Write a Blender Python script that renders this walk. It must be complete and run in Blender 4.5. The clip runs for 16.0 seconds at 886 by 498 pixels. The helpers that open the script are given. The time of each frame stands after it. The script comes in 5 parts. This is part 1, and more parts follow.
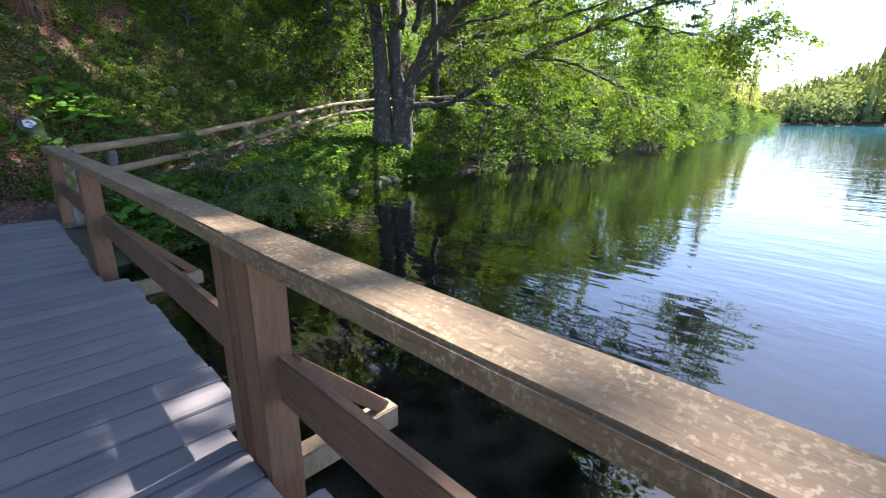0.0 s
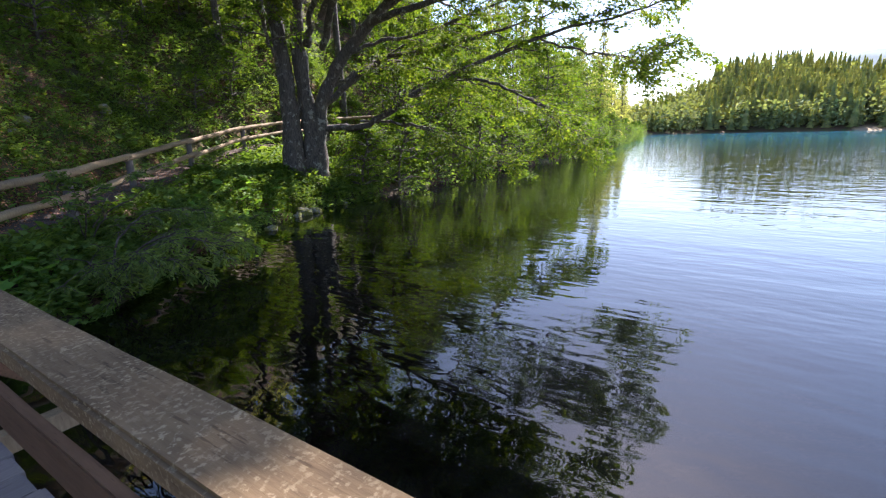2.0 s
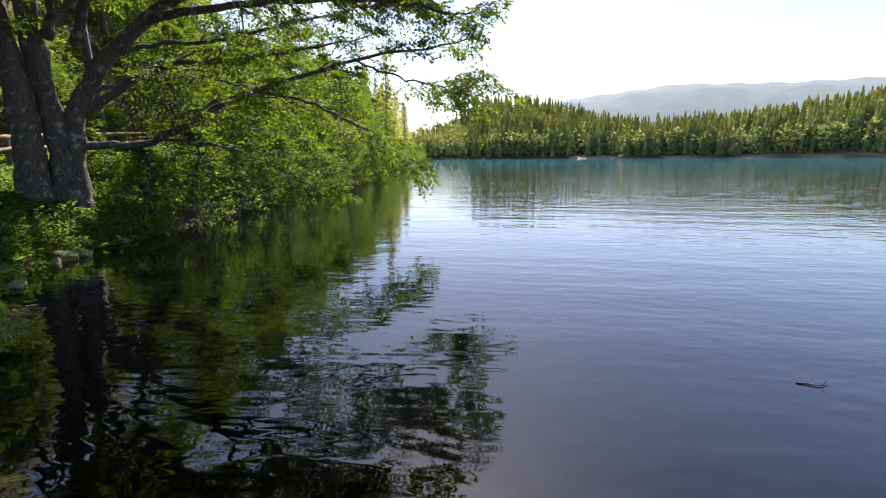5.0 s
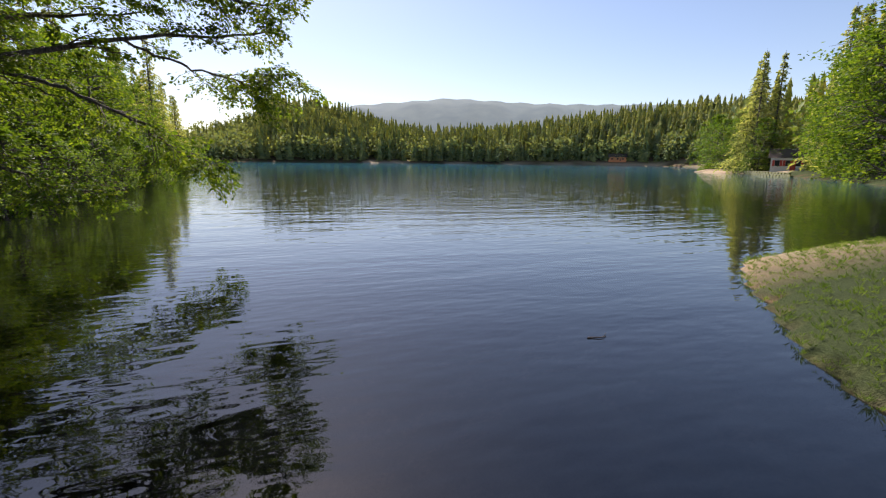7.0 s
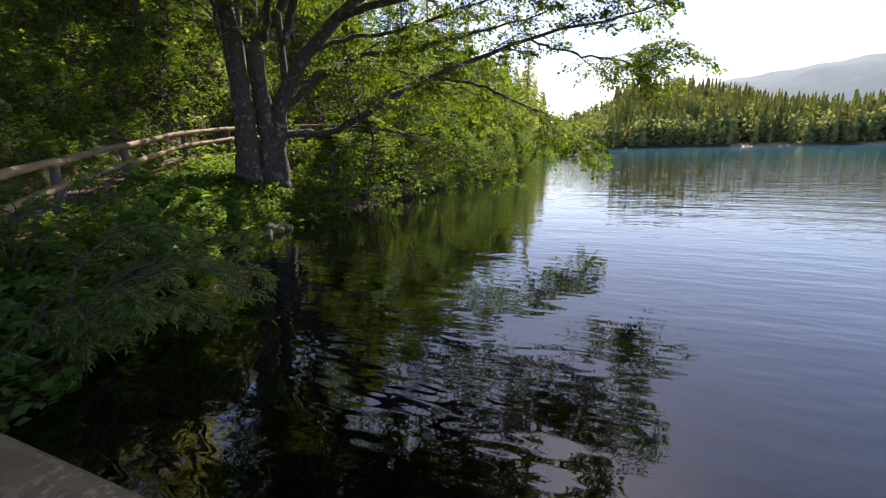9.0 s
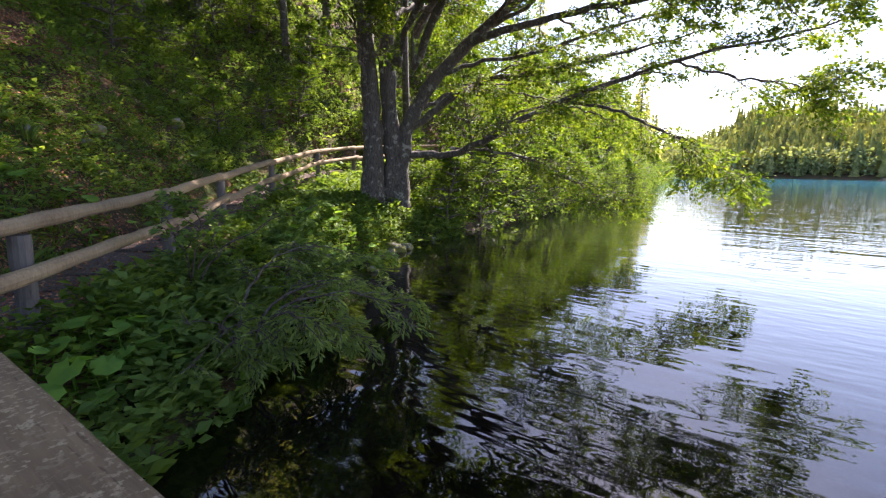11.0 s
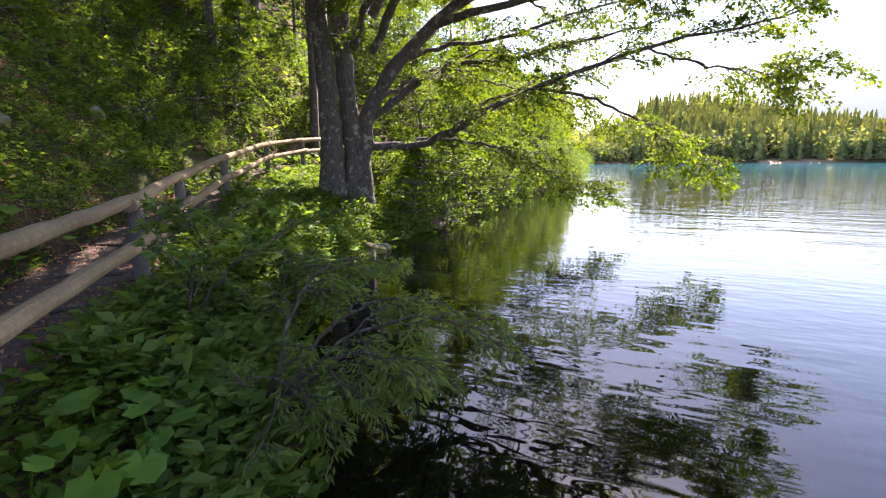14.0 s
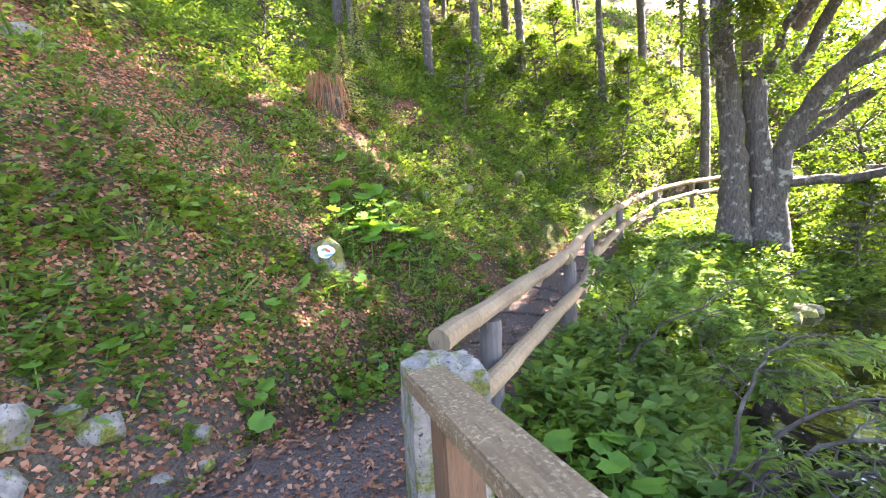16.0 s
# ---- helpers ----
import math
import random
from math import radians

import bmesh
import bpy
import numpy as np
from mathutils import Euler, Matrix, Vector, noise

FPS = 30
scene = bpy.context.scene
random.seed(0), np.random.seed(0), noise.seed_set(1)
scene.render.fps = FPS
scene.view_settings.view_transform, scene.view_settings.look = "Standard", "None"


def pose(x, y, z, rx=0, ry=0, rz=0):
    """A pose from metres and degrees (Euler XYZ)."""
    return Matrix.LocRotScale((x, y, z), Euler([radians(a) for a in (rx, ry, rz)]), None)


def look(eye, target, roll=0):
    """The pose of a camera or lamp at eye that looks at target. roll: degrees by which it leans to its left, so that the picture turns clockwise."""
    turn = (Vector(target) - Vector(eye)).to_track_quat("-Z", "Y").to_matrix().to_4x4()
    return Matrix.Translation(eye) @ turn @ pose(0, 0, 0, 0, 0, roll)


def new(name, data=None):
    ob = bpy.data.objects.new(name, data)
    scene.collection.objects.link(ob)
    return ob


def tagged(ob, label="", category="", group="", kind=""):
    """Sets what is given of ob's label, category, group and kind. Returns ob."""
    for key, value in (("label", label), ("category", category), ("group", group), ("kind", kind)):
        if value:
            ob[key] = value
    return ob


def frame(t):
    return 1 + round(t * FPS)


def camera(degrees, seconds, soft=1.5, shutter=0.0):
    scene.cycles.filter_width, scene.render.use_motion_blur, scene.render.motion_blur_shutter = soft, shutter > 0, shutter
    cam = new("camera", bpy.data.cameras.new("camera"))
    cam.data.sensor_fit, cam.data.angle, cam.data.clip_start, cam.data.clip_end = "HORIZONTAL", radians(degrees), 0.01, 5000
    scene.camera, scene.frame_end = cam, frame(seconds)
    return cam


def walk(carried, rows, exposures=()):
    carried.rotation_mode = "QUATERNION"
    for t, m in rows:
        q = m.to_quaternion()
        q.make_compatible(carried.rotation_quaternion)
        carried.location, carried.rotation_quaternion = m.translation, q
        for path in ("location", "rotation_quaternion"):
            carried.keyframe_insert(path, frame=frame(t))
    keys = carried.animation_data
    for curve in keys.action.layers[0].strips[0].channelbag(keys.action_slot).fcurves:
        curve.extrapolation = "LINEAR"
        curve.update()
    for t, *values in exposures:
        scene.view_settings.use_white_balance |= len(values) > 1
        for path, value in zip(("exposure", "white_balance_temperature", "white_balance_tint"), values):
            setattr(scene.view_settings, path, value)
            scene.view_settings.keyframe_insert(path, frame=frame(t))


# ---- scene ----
cam = camera(89.3, 16.0, soft=1.2)
PATH = [
    (0, (-0.502, -8.187, 1.324), (0.854, -6.826, 0.769), 0.4),
    (0.5, (-0.401, -7.959, 1.391), (1.202, -6.903, 0.832), -0.3),
    (1, (-0.272, -7.606, 1.436), (1.354, -6.564, 0.916), -1.1),
    (1.5, (-0.271, -7.315, 1.479), (1.358, -6.275, 0.962), -0.9),
    (2, (-0.282, -6.930, 1.475), (1.346, -5.876, 0.986), -1.3),
    (2.5, (-0.219, -6.618, 1.443), (1.345, -5.459, 0.985), -0.9),
    (3, (-0.300, -6.285, 1.557), (1.226, -5.077, 1.096), 0.4),
    (3.5, (-0.286, -5.962, 1.565), (1.233, -4.741, 1.117), 0.6),
    (4, (-0.105, -5.602, 1.439), (1.440, -4.400, 1.030), -0.4),
    (4.5, (-0.050, -5.483, 1.488), (1.727, -4.652, 1.097), -1.3),
    (5, (-0.050, -5.651, 1.477), (1.896, -5.432, 1.073), -0.4),
    (7.3, (-0.050, -5.100, 1.420), (1.801, -5.752, 1.036), 0.6),
    (7.5, (-0.050, -5.050, 1.410), (1.834, -5.607, 1.034), 0.6),
    (8, (-0.050, -4.850, 1.400), (1.906, -5.046, 1.032), 2.2),
    (8.5, (-0.050, -4.906, 1.383), (1.885, -4.607, 0.978), -1.2),
    (9, (-0.050, -4.588, 1.247), (1.748, -3.825, 0.815), -1.2),
    (9.5, (-0.050, -4.496, 1.387), (1.646, -3.511, 0.995), 0.3),
    (10, (-0.050, -4.272, 1.390), (1.583, -3.181, 1.013), 1.5),
    (12.3, (-0.062, -2.968, 1.315), (1.560, -1.844, 0.992), 0.5),
    (12.5, (-0.074, -2.846, 1.317), (1.569, -1.759, 0.971), 0.9),
    (13, (-0.050, -2.548, 1.325), (1.660, -1.584, 0.940), 1.2),
    (13.5, (-0.050, -2.309, 1.338), (1.725, -1.483, 0.930), 0.6),
    (14, (-0.050, -2.088, 1.363), (1.730, -1.258, 0.982), -0.4),
    (14.5, (-0.050, -1.847, 1.416), (1.569, -0.712, 1.113), -2.1),
    (15, (-0.184, -1.715, 1.481), (1.136, -0.228, 1.271), -2.9),
    (15.5, (-0.356, -1.648, 1.528), (0.606, 0.098, 1.367), -3.5),
    (16, (-0.426, -1.615, 1.531), (0.285, 0.248, 1.382), -3.4),
]
walk(cam, [(t, look(eye, target, roll)) for t, eye, target, roll in PATH],
     [(0, 2.4, 5750, 17), (0.5, 1.8, 5800, 18), (1.5, 1.9, 6000, 22), (2.5, 2.2, 6200, 24), (3, 2.35, 6250, 26), (4.5, 2.1, 6450, 25), (5, 1.6, 6500, 21), (7.5, 0.95, 6700, 21), (8.5, 1.0, 6600, 22), (9.5, 1.95, 6600, 26), (13.5, 2.5, 6750, 29), (14.5, 2.6, 7000, 29), (16, 4.35, 6750, 27)])

# ---- light ----
SUN_TURN, SUN_HEIGHT = 84.0, 47.0   # degrees clockwise from +y, degrees up
world = bpy.data.worlds.new("sky")
scene.world = world
world.use_nodes = True
wn = world.node_tree.nodes
sky = wn.new("ShaderNodeTexSky")
sky.sky_type, sky.sun_disc = "NISHITA", False
sky.sun_elevation, sky.sun_rotation = radians(SUN_HEIGHT), radians(SUN_TURN)
sky.air_density, sky.dust_density, sky.ozone_density = 1.0, 0.6, 1.8
world.node_tree.links.new(sky.outputs[0], wn["Background"].inputs[0])
wn["Background"].inputs[1].default_value = 0.08
sun = new("sun", bpy.data.lights.new("sun", "SUN"))
sun.data.energy, sun.data.angle, sun.data.color = 4.8, radians(0.6), (1.0, 0.95, 0.86)
a, e = radians(SUN_TURN), radians(SUN_HEIGHT)
sun.matrix_world = look((0, 0, 0), (-math.sin(a) * math.cos(e), -math.cos(a) * math.cos(e), -math.sin(e)))
sun.location = (60, 60, 80)

# ---- materials ----


def node_material(name):
    m = bpy.data.materials.new(name)
    m.use_nodes = True
    nt = m.node_tree
    return m, nt, nt.nodes["Principled BSDF"]


def add(nt, kind, **inputs):
    n = nt.nodes.new(kind)
    for k, v in inputs.items():
        n.inputs[k.replace("_", " ")].default_value = v
    return n


def ramp(nt, fac, stops):
    r = nt.nodes.new("ShaderNodeValToRGB")
    els = r.color_ramp.elements
    while len(els) < len(stops):
        els.new(0.5)
    for el, (p, c) in zip(els, stops):
        el.position, el.color = p, (*c, 1)
    nt.links.new(fac, r.inputs[0])
    return r.outputs[0]


def mixed(nt, fac, a, b, mode="MIX"):
    n = nt.nodes.new("ShaderNodeMix")
    n.data_type, n.blend_type = "RGBA", mode
    for sock, v in ((n.inputs[0], fac), (n.inputs[6], a), (n.inputs[7], b)):
        if isinstance(v, (int, float)):
            sock.default_value = v
        elif isinstance(v, tuple):
            sock.default_value = (*v, 1)
        else:
            nt.links.new(v, sock)
    return n.outputs[2]


def noise_of(nt, scale, detail=4.0, coords=None, rough=0.6):
    n = add(nt, "ShaderNodeTexNoise", Scale=scale, Detail=detail, Roughness=rough)
    nt.links.new(place_of(nt) if coords is None else coords, n.inputs["Vector"])
    return n.outputs["Fac"]


def place_of(nt, stretch=(1, 1, 1)):
    g = nt.nodes.new("ShaderNodeTexCoord")
    mp = nt.nodes.new("ShaderNodeMapping")
    mp.inputs["Scale"].default_value = stretch
    nt.links.new(g.outputs["Object"], mp.inputs[0])
    return mp.outputs[0]


def bumped(nt, bsdf, height, strength, distance=0.02):
    b = add(nt, "ShaderNodeBump", Strength=strength, Distance=distance)
    nt.links.new(height, b.inputs["Height"])
    nt.links.new(b.outputs[0], bsdf.inputs["Normal"])


def wood_material(name, light, dark, stretch, spots=None, rough=0.8, cracks=0.5):
    m, nt, b = node_material(name)
    c = place_of(nt, stretch)
    grain = noise_of(nt, 9.0, 8.0, c, 0.7)
    blotch = noise_of(nt, 2.2, 3.0)
    col = ramp(nt, grain, [(0.3, dark), (0.68, light)])
    col = mixed(nt, 0.35, col, ramp(nt, blotch, [(0.35, dark), (0.65, light)]))
    rnd = nt.nodes.new("ShaderNodeObjectInfo").outputs["Random"]
    col = mixed(nt, 0.5, col, ramp(nt, rnd, [(0.0, (0.72, 0.72, 0.74)), (1.0, (1.15, 1.1, 1.05))]), "MULTIPLY")
    if spots:
        lichen = ramp(nt, noise_of(nt, 75.0, 5.0), [(0.53, (0, 0, 0)), (0.6, (1, 1, 1))])
        patch = ramp(nt, noise_of(nt, 9.0, 5.0), [(0.36, (0.12, 0.12, 0.12)), (0.62, (1, 1, 1))])
        col = mixed(nt, mixed(nt, 1.0, lichen, patch, "MULTIPLY"), col, spots)
    crack = ramp(nt, noise_of(nt, 5.0, 2.0, place_of(nt, tuple(3 * v for v in stretch))), [(0.31, (0.25, 0.22, 0.2)), (0.36, (1, 1, 1))])
    col = mixed(nt, cracks, col, crack, "MULTIPLY")
    nt.links.new(col, b.inputs["Base Color"])
    b.inputs["Roughness"].default_value = rough
    b.inputs["Specular IOR Level"].default_value = 0.25
    bumped(nt, b, grain, 0.5, 0.006)
    return m


def leaf_material(name, tones, shine=0.58, glow=0.42):
    """Leaves let light through; each leaf has its own tone."""
    m, nt, b = node_material(name)
    rnd = nt.nodes.new("ShaderNodeNewGeometry").outputs["Random Per Island"]
    col = ramp(nt, rnd, [(n / (len(tones) - 1), t) for n, t in enumerate(tones)])
    wide = ramp(nt, noise_of(nt, 0.55, 2.0), [(0.35, (0.65, 0.72, 0.7)), (0.65, (1.2, 1.12, 1.0))])
    col = mixed(nt, 0.8, col, wide, "MULTIPLY")
    nt.links.new(col, b.inputs["Base Color"])
    b.inputs["Roughness"].default_value = shine
    b.inputs["Specular IOR Level"].default_value = 0.14
    tr = nt.nodes.new("ShaderNodeBsdfTranslucent")
    nt.links.new(mixed(nt, 1.0, col, (1.9, 1.7, 0.6), "MULTIPLY"), tr.inputs[0])
    mx = nt.nodes.new("ShaderNodeMixShader")
    mx.inputs[0].default_value = glow
    nt.links.new(b.outputs[0], mx.inputs[1])
    nt.links.new(tr.outputs[0], mx.inputs[2])
    nt.links.new(mx.outputs[0], nt.nodes["Material Output"].inputs[0])
    return m


def ground_material():
    m, nt, b = node_material("forest_floor")
    fine, mid, wide = noise_of(nt, 30.0, 8.0), noise_of(nt, 2.2, 5.0), noise_of(nt, 0.35, 4.0)
    soil = ramp(nt, fine, [(0.3, (0.028, 0.02, 0.014)), (0.7, (0.1, 0.072, 0.05))])
    litter = ramp(nt, noise_of(nt, 14.0, 6.0), [(0.35, (0.05, 0.026, 0.014)), (0.65, (0.2, 0.105, 0.06))])
    moss = ramp(nt, fine, [(0.3, (0.02, 0.035, 0.008)), (0.7, (0.085, 0.115, 0.03))])
    col = mixed(nt, ramp(nt, mid, [(0.45, (0, 0, 0)), (0.6, (1, 1, 1))]), soil, litter)
    col = mixed(nt, ramp(nt, wide, [(0.45, (0, 0, 0)), (0.62, (1, 1, 1))]), col, moss)
    tint = nt.nodes.new("ShaderNodeVertexColor")
    tint.layer_name = "cover"
    parts = nt.nodes.new("ShaderNodeSeparateColor")
    nt.links.new(tint.outputs[0], parts.inputs[0])
    trail = ramp(nt, noise_of(nt, 60.0, 6.0), [(0.3, (0.05, 0.038, 0.032)), (0.7, (0.18, 0.136, 0.115))])
    sand = ramp(nt, fine, [(0.3, (0.26, 0.19, 0.12)), (0.7, (0.42, 0.33, 0.22))])
    grass = ramp(nt, fine, [(0.3, (0.016, 0.024, 0.008)), (0.7, (0.042, 0.058, 0.018))])
    col = mixed(nt, parts.outputs[0], col, trail)
    col = mixed(nt, parts.outputs[1], col, grass)
    col = mixed(nt, parts.outputs[2], col, sand)
    nt.links.new(col, b.inputs["Base Color"])
    b.inputs["Roughness"].default_value = 0.95
    b.inputs["Specular IOR Level"].default_value = 0.15
    bumped(nt, b, fine, 0.8, 0.05)
    return m


def water_material():
    m, nt, b = node_material("lake_water")
    nt.nodes.remove(b)
    w1 = noise_of(nt, 5.0, 1.0, place_of(nt, (1.0, 0.4, 1.0)), 0.5)
    w2 = noise_of(nt, 0.95, 1.5, place_of(nt, (1.0, 0.2, 1.0)), 0.5)
    h = nt.nodes.new("ShaderNodeMath")
    h.operation = "MULTIPLY_ADD"
    nt.links.new(w2, h.inputs[0])
    h.inputs[1].default_value = 3.0
    nt.links.new(w1, h.inputs[2])
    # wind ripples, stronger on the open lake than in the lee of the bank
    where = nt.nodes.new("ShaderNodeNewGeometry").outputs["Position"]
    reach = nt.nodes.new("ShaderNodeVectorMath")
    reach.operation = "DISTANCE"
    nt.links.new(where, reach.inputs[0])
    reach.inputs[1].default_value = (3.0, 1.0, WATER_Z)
    open_lake = add(nt, "ShaderNodeMapRange")
    for k, v in ((1, 6.0), (2, 40.0), (3, 0.0), (4, 4.5)):
        open_lake.inputs[k].default_value = v
    nt.links.new(reach.outputs["Value"], open_lake.inputs[0])
    w3 = noise_of(nt, 2.2, 2.0, place_of(nt, (1.0, 0.3, 1.0)), 0.5)
    total = nt.nodes.new("ShaderNodeMath")
    total.operation = "MULTIPLY_ADD"
    nt.links.new(w3, total.inputs[0])
    nt.links.new(open_lake.outputs[0], total.inputs[1])
    nt.links.new(h.outputs[0], total.inputs[2])
    bump = add(nt, "ShaderNodeBump", Strength=0.13, Distance=0.05)
    nt.links.new(total.outputs[0], bump.inputs["Height"])
    gloss = add(nt, "ShaderNodeBsdfGlossy", Roughness=0.02)
    gloss.inputs[0].default_value = (1, 1, 1, 1)
    fres = add(nt, "ShaderNodeFresnel", IOR=1.62)
    deep = add(nt, "ShaderNodeBsdfDiffuse")
    # near-black by the bank, turquoise far out: depth tone and painted sky reflection
    far_tint = add(nt, "ShaderNodeMapRange")
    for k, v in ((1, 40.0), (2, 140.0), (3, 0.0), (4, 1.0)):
        far_tint.inputs[k].default_value = v
    nt.links.new(reach.outputs["Value"], far_tint.inputs[0])
    nt.links.new(mixed(nt, far_tint.outputs[0], (0.0025, 0.003, 0.0035), (0.06, 0.32, 0.44)), deep.inputs[0])
    clear = nt.nodes.new("ShaderNodeBsdfTransparent")
    clear.inputs[0].default_value = (0.3, 0.29, 0.19, 1)
    body = nt.nodes.new("ShaderNodeMixShader")
    body.inputs[0].default_value = 0.35
    nt.links.new(deep.outputs[0], body.inputs[1])
    nt.links.new(clear.outputs[0], body.inputs[2])
    mx = nt.nodes.new("ShaderNodeMixShader")
    nt.links.new(fres.outputs[0], mx.inputs[0])
    nt.links.new(body.outputs[0], mx.inputs[1])
    nt.links.new(gloss.outputs[0], mx.inputs[2])
    for n in (gloss, fres):
        nt.links.new(bump.outputs[0], n.inputs["Normal"])
    nt.links.new(mx.outputs[0], nt.nodes["Material Output"].inputs[0])
    return m


def stone_material(name, dark, light, moss=0.0):
    m, nt, b = node_material(name)
    f = noise_of(nt, 12.0, 8.0, rough=0.7)
    col = ramp(nt, f, [(0.3, dark), (0.65, light)])
    col = mixed(nt, ramp(nt, noise_of(nt, 45.0, 4.0), [(0.36, (1, 1, 1)), (0.42, (0, 0, 0))]), col, (0.05, 0.045, 0.04))
    if moss:
        mask = ramp(nt, noise_of(nt, 7.0, 6.0), [(0.6 - 0.2 * moss, (0, 0, 0)), (0.68 - 0.2 * moss, (1, 1, 1))])
        col = mixed(nt, mask, col, ramp(nt, noise_of(nt, 70.0), [(0.3, (0.05, 0.06, 0.01)), (0.7, (0.2, 0.19, 0.03))]))
    nt.links.new(col, b.inputs["Base Color"])
    b.inputs["Roughness"].default_value = 0.9
    bumped(nt, b, f, 0.7, 0.03)
    return m


def bark_material(name, dark, light, lichen=(0.2, 0.2, 0.17)):
    m, nt, b = node_material(name)
    f = noise_of(nt, 9.0, 8.0, place_of(nt, (3.0, 3.0, 0.6)), 0.7)
    col = ramp(nt, f, [(0.35, dark), (0.7, light)])
    mask = ramp(nt, noise_of(nt, 4.5, 6.0), [(0.56, (0, 0, 0)), (0.63, (1, 1, 1))])
    col = mixed(nt, mask, col, lichen)
    nt.links.new(col, b.inputs["Base Color"])
    b.inputs["Roughness"].default_value = 0.9
    bumped(nt, b, f, 0.9, 0.03)
    return m


def plain_material(name, colour, rough=0.7, wear=0.25):
    m, nt, b = node_material(name)
    dim = tuple(v * (1 - wear) for v in colour)
    nt.links.new(ramp(nt, noise_of(nt, 8.0, 6.0), [(0.35, dim), (0.65, colour)]), b.inputs["Base Color"])
    b.inputs["Roughness"].default_value = rough
    return m


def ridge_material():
    m, nt, b = node_material("hazed_ridge")
    # Haze is coloured in: bluish base here, faint blue emission below.
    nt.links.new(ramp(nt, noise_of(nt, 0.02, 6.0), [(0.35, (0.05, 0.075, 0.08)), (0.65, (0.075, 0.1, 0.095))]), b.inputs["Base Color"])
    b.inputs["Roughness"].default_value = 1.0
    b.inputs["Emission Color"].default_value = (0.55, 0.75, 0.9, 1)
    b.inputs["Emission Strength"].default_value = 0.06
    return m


WATER_Z = -0.7
GROUND, WATER = ground_material(), water_material()
CAP_WOOD = wood_material("weathered_cap_wood", (0.29, 0.195, 0.1), (0.13, 0.085, 0.045), (5, 0.5, 5), (0.36, 0.275, 0.16))
RAIL_WOOD = wood_material("brown_rail_wood", (0.2, 0.115, 0.065), (0.1, 0.056, 0.033), (6, 0.6, 6), None)
POST_WOOD = wood_material("brown_post_wood", (0.24, 0.135, 0.07), (0.12, 0.066, 0.036), (8, 8, 0.7), None)
DECK_WOOD = wood_material("grey_deck_wood", (0.245, 0.215, 0.2), (0.135, 0.116, 0.106), (0.6, 9, 6), None)
LOG_WOOD = wood_material("peeled_log_wood", (0.32, 0.245, 0.145), (0.15, 0.1, 0.058), (5, 5, 0.8), None)
LOG_POST = wood_material("grey_log_wood", (0.17, 0.15, 0.13), (0.08, 0.068, 0.058), (6, 6, 0.6), None)
TWIG_WOOD = bark_material("twig_bark", (0.04, 0.028, 0.02), (0.12, 0.09, 0.065), (0.15, 0.13, 0.1))
BARK = bark_material("grey_beech_bark", (0.026, 0.021, 0.017), (0.14, 0.115, 0.09), (0.225, 0.215, 0.17))
SPRUCE_BARK = bark_material("spruce_bark", (0.035, 0.028, 0.022), (0.13, 0.108, 0.088), (0.19, 0.185, 0.155))
STONE = stone_material("pale_limestone", (0.12, 0.108, 0.086), (0.31, 0.275, 0.22), 0.55)
GREY_STONE = stone_material("grey_rock", (0.07, 0.066, 0.058), (0.25, 0.24, 0.21), 0.9)
BEECH_LEAF = leaf_material("beech_leaf", [(0.045, 0.095, 0.012), (0.075, 0.14, 0.018), (0.11, 0.175, 0.024), (0.15, 0.21, 0.028)], 0.58, 0.48)
YOUNG_LEAF = leaf_material("young_leaf", [(0.05, 0.11, 0.014), (0.085, 0.155, 0.018), (0.135, 0.205, 0.024)], 0.58, 0.38)
HERB_LEAF = leaf_material("herb_leaf", [(0.07, 0.13, 0.03), (0.11, 0.19, 0.042), (0.16, 0.245, 0.06)])
BIG_LEAF = leaf_material("butterbur_leaf", [(0.075, 0.18, 0.03), (0.1, 0.225, 0.036), (0.13, 0.26, 0.046)])
WILLOW_LEAF = leaf_material("willow_leaf", [(0.085, 0.14, 0.04), (0.12, 0.185, 0.05), (0.17, 0.24, 0.07)])
# Tones lightened and muted to stand in for haze over the far woods.
HAZED_NEEDLES = leaf_material("hazed_spruce_needles", [(0.165, 0.205, 0.115), (0.22, 0.26, 0.13), (0.265, 0.295, 0.15), (0.31, 0.33, 0.175)], 0.8, 0.6)
HAZED_LEAF = leaf_material("hazed_broadleaf", [(0.14, 0.185, 0.085), (0.19, 0.235, 0.105), (0.225, 0.26, 0.135)], 0.8, 0.26)
RIDGE = ridge_material()
NEEDLES = leaf_material("spruce_needles", [(0.04, 0.075, 0.02), (0.075, 0.12, 0.028), (0.11, 0.155, 0.036)], 0.7, 0.4)
LITTER = leaf_material("dead_leaf", [(0.14, 0.062, 0.034), (0.25, 0.105, 0.06), (0.35, 0.16, 0.095), (0.42, 0.23, 0.145)], 0.8, 0.1)

# ---- mesh helpers ----


def mesh_of(name, verts, faces, material, smooth=False):
    me = bpy.data.meshes.new(name)
    verts, faces = np.asarray(verts, np.float32), np.asarray(faces, np.int32)
    k = faces.shape[1]
    me.vertices.add(len(verts))
    me.vertices.foreach_set("co", verts.ravel())
    me.loops.add(faces.size)
    me.loops.foreach_set("vertex_index", faces.ravel())
    me.polygons.add(len(faces))
    me.polygons.foreach_set("loop_start", np.arange(0, faces.size, k, dtype=np.int32))
    me.polygons.foreach_set("use_smooth", np.full(len(faces), smooth))
    me.update(calc_edges=True)
    me.validate()
    me.materials.append(material)
    return me


def thing(name, label, category, group="", kind="", at=(0, 0, 0), data=None):
    ob = new(name, data)
    ob.location = at
    return tagged(ob, label, category, group, kind)


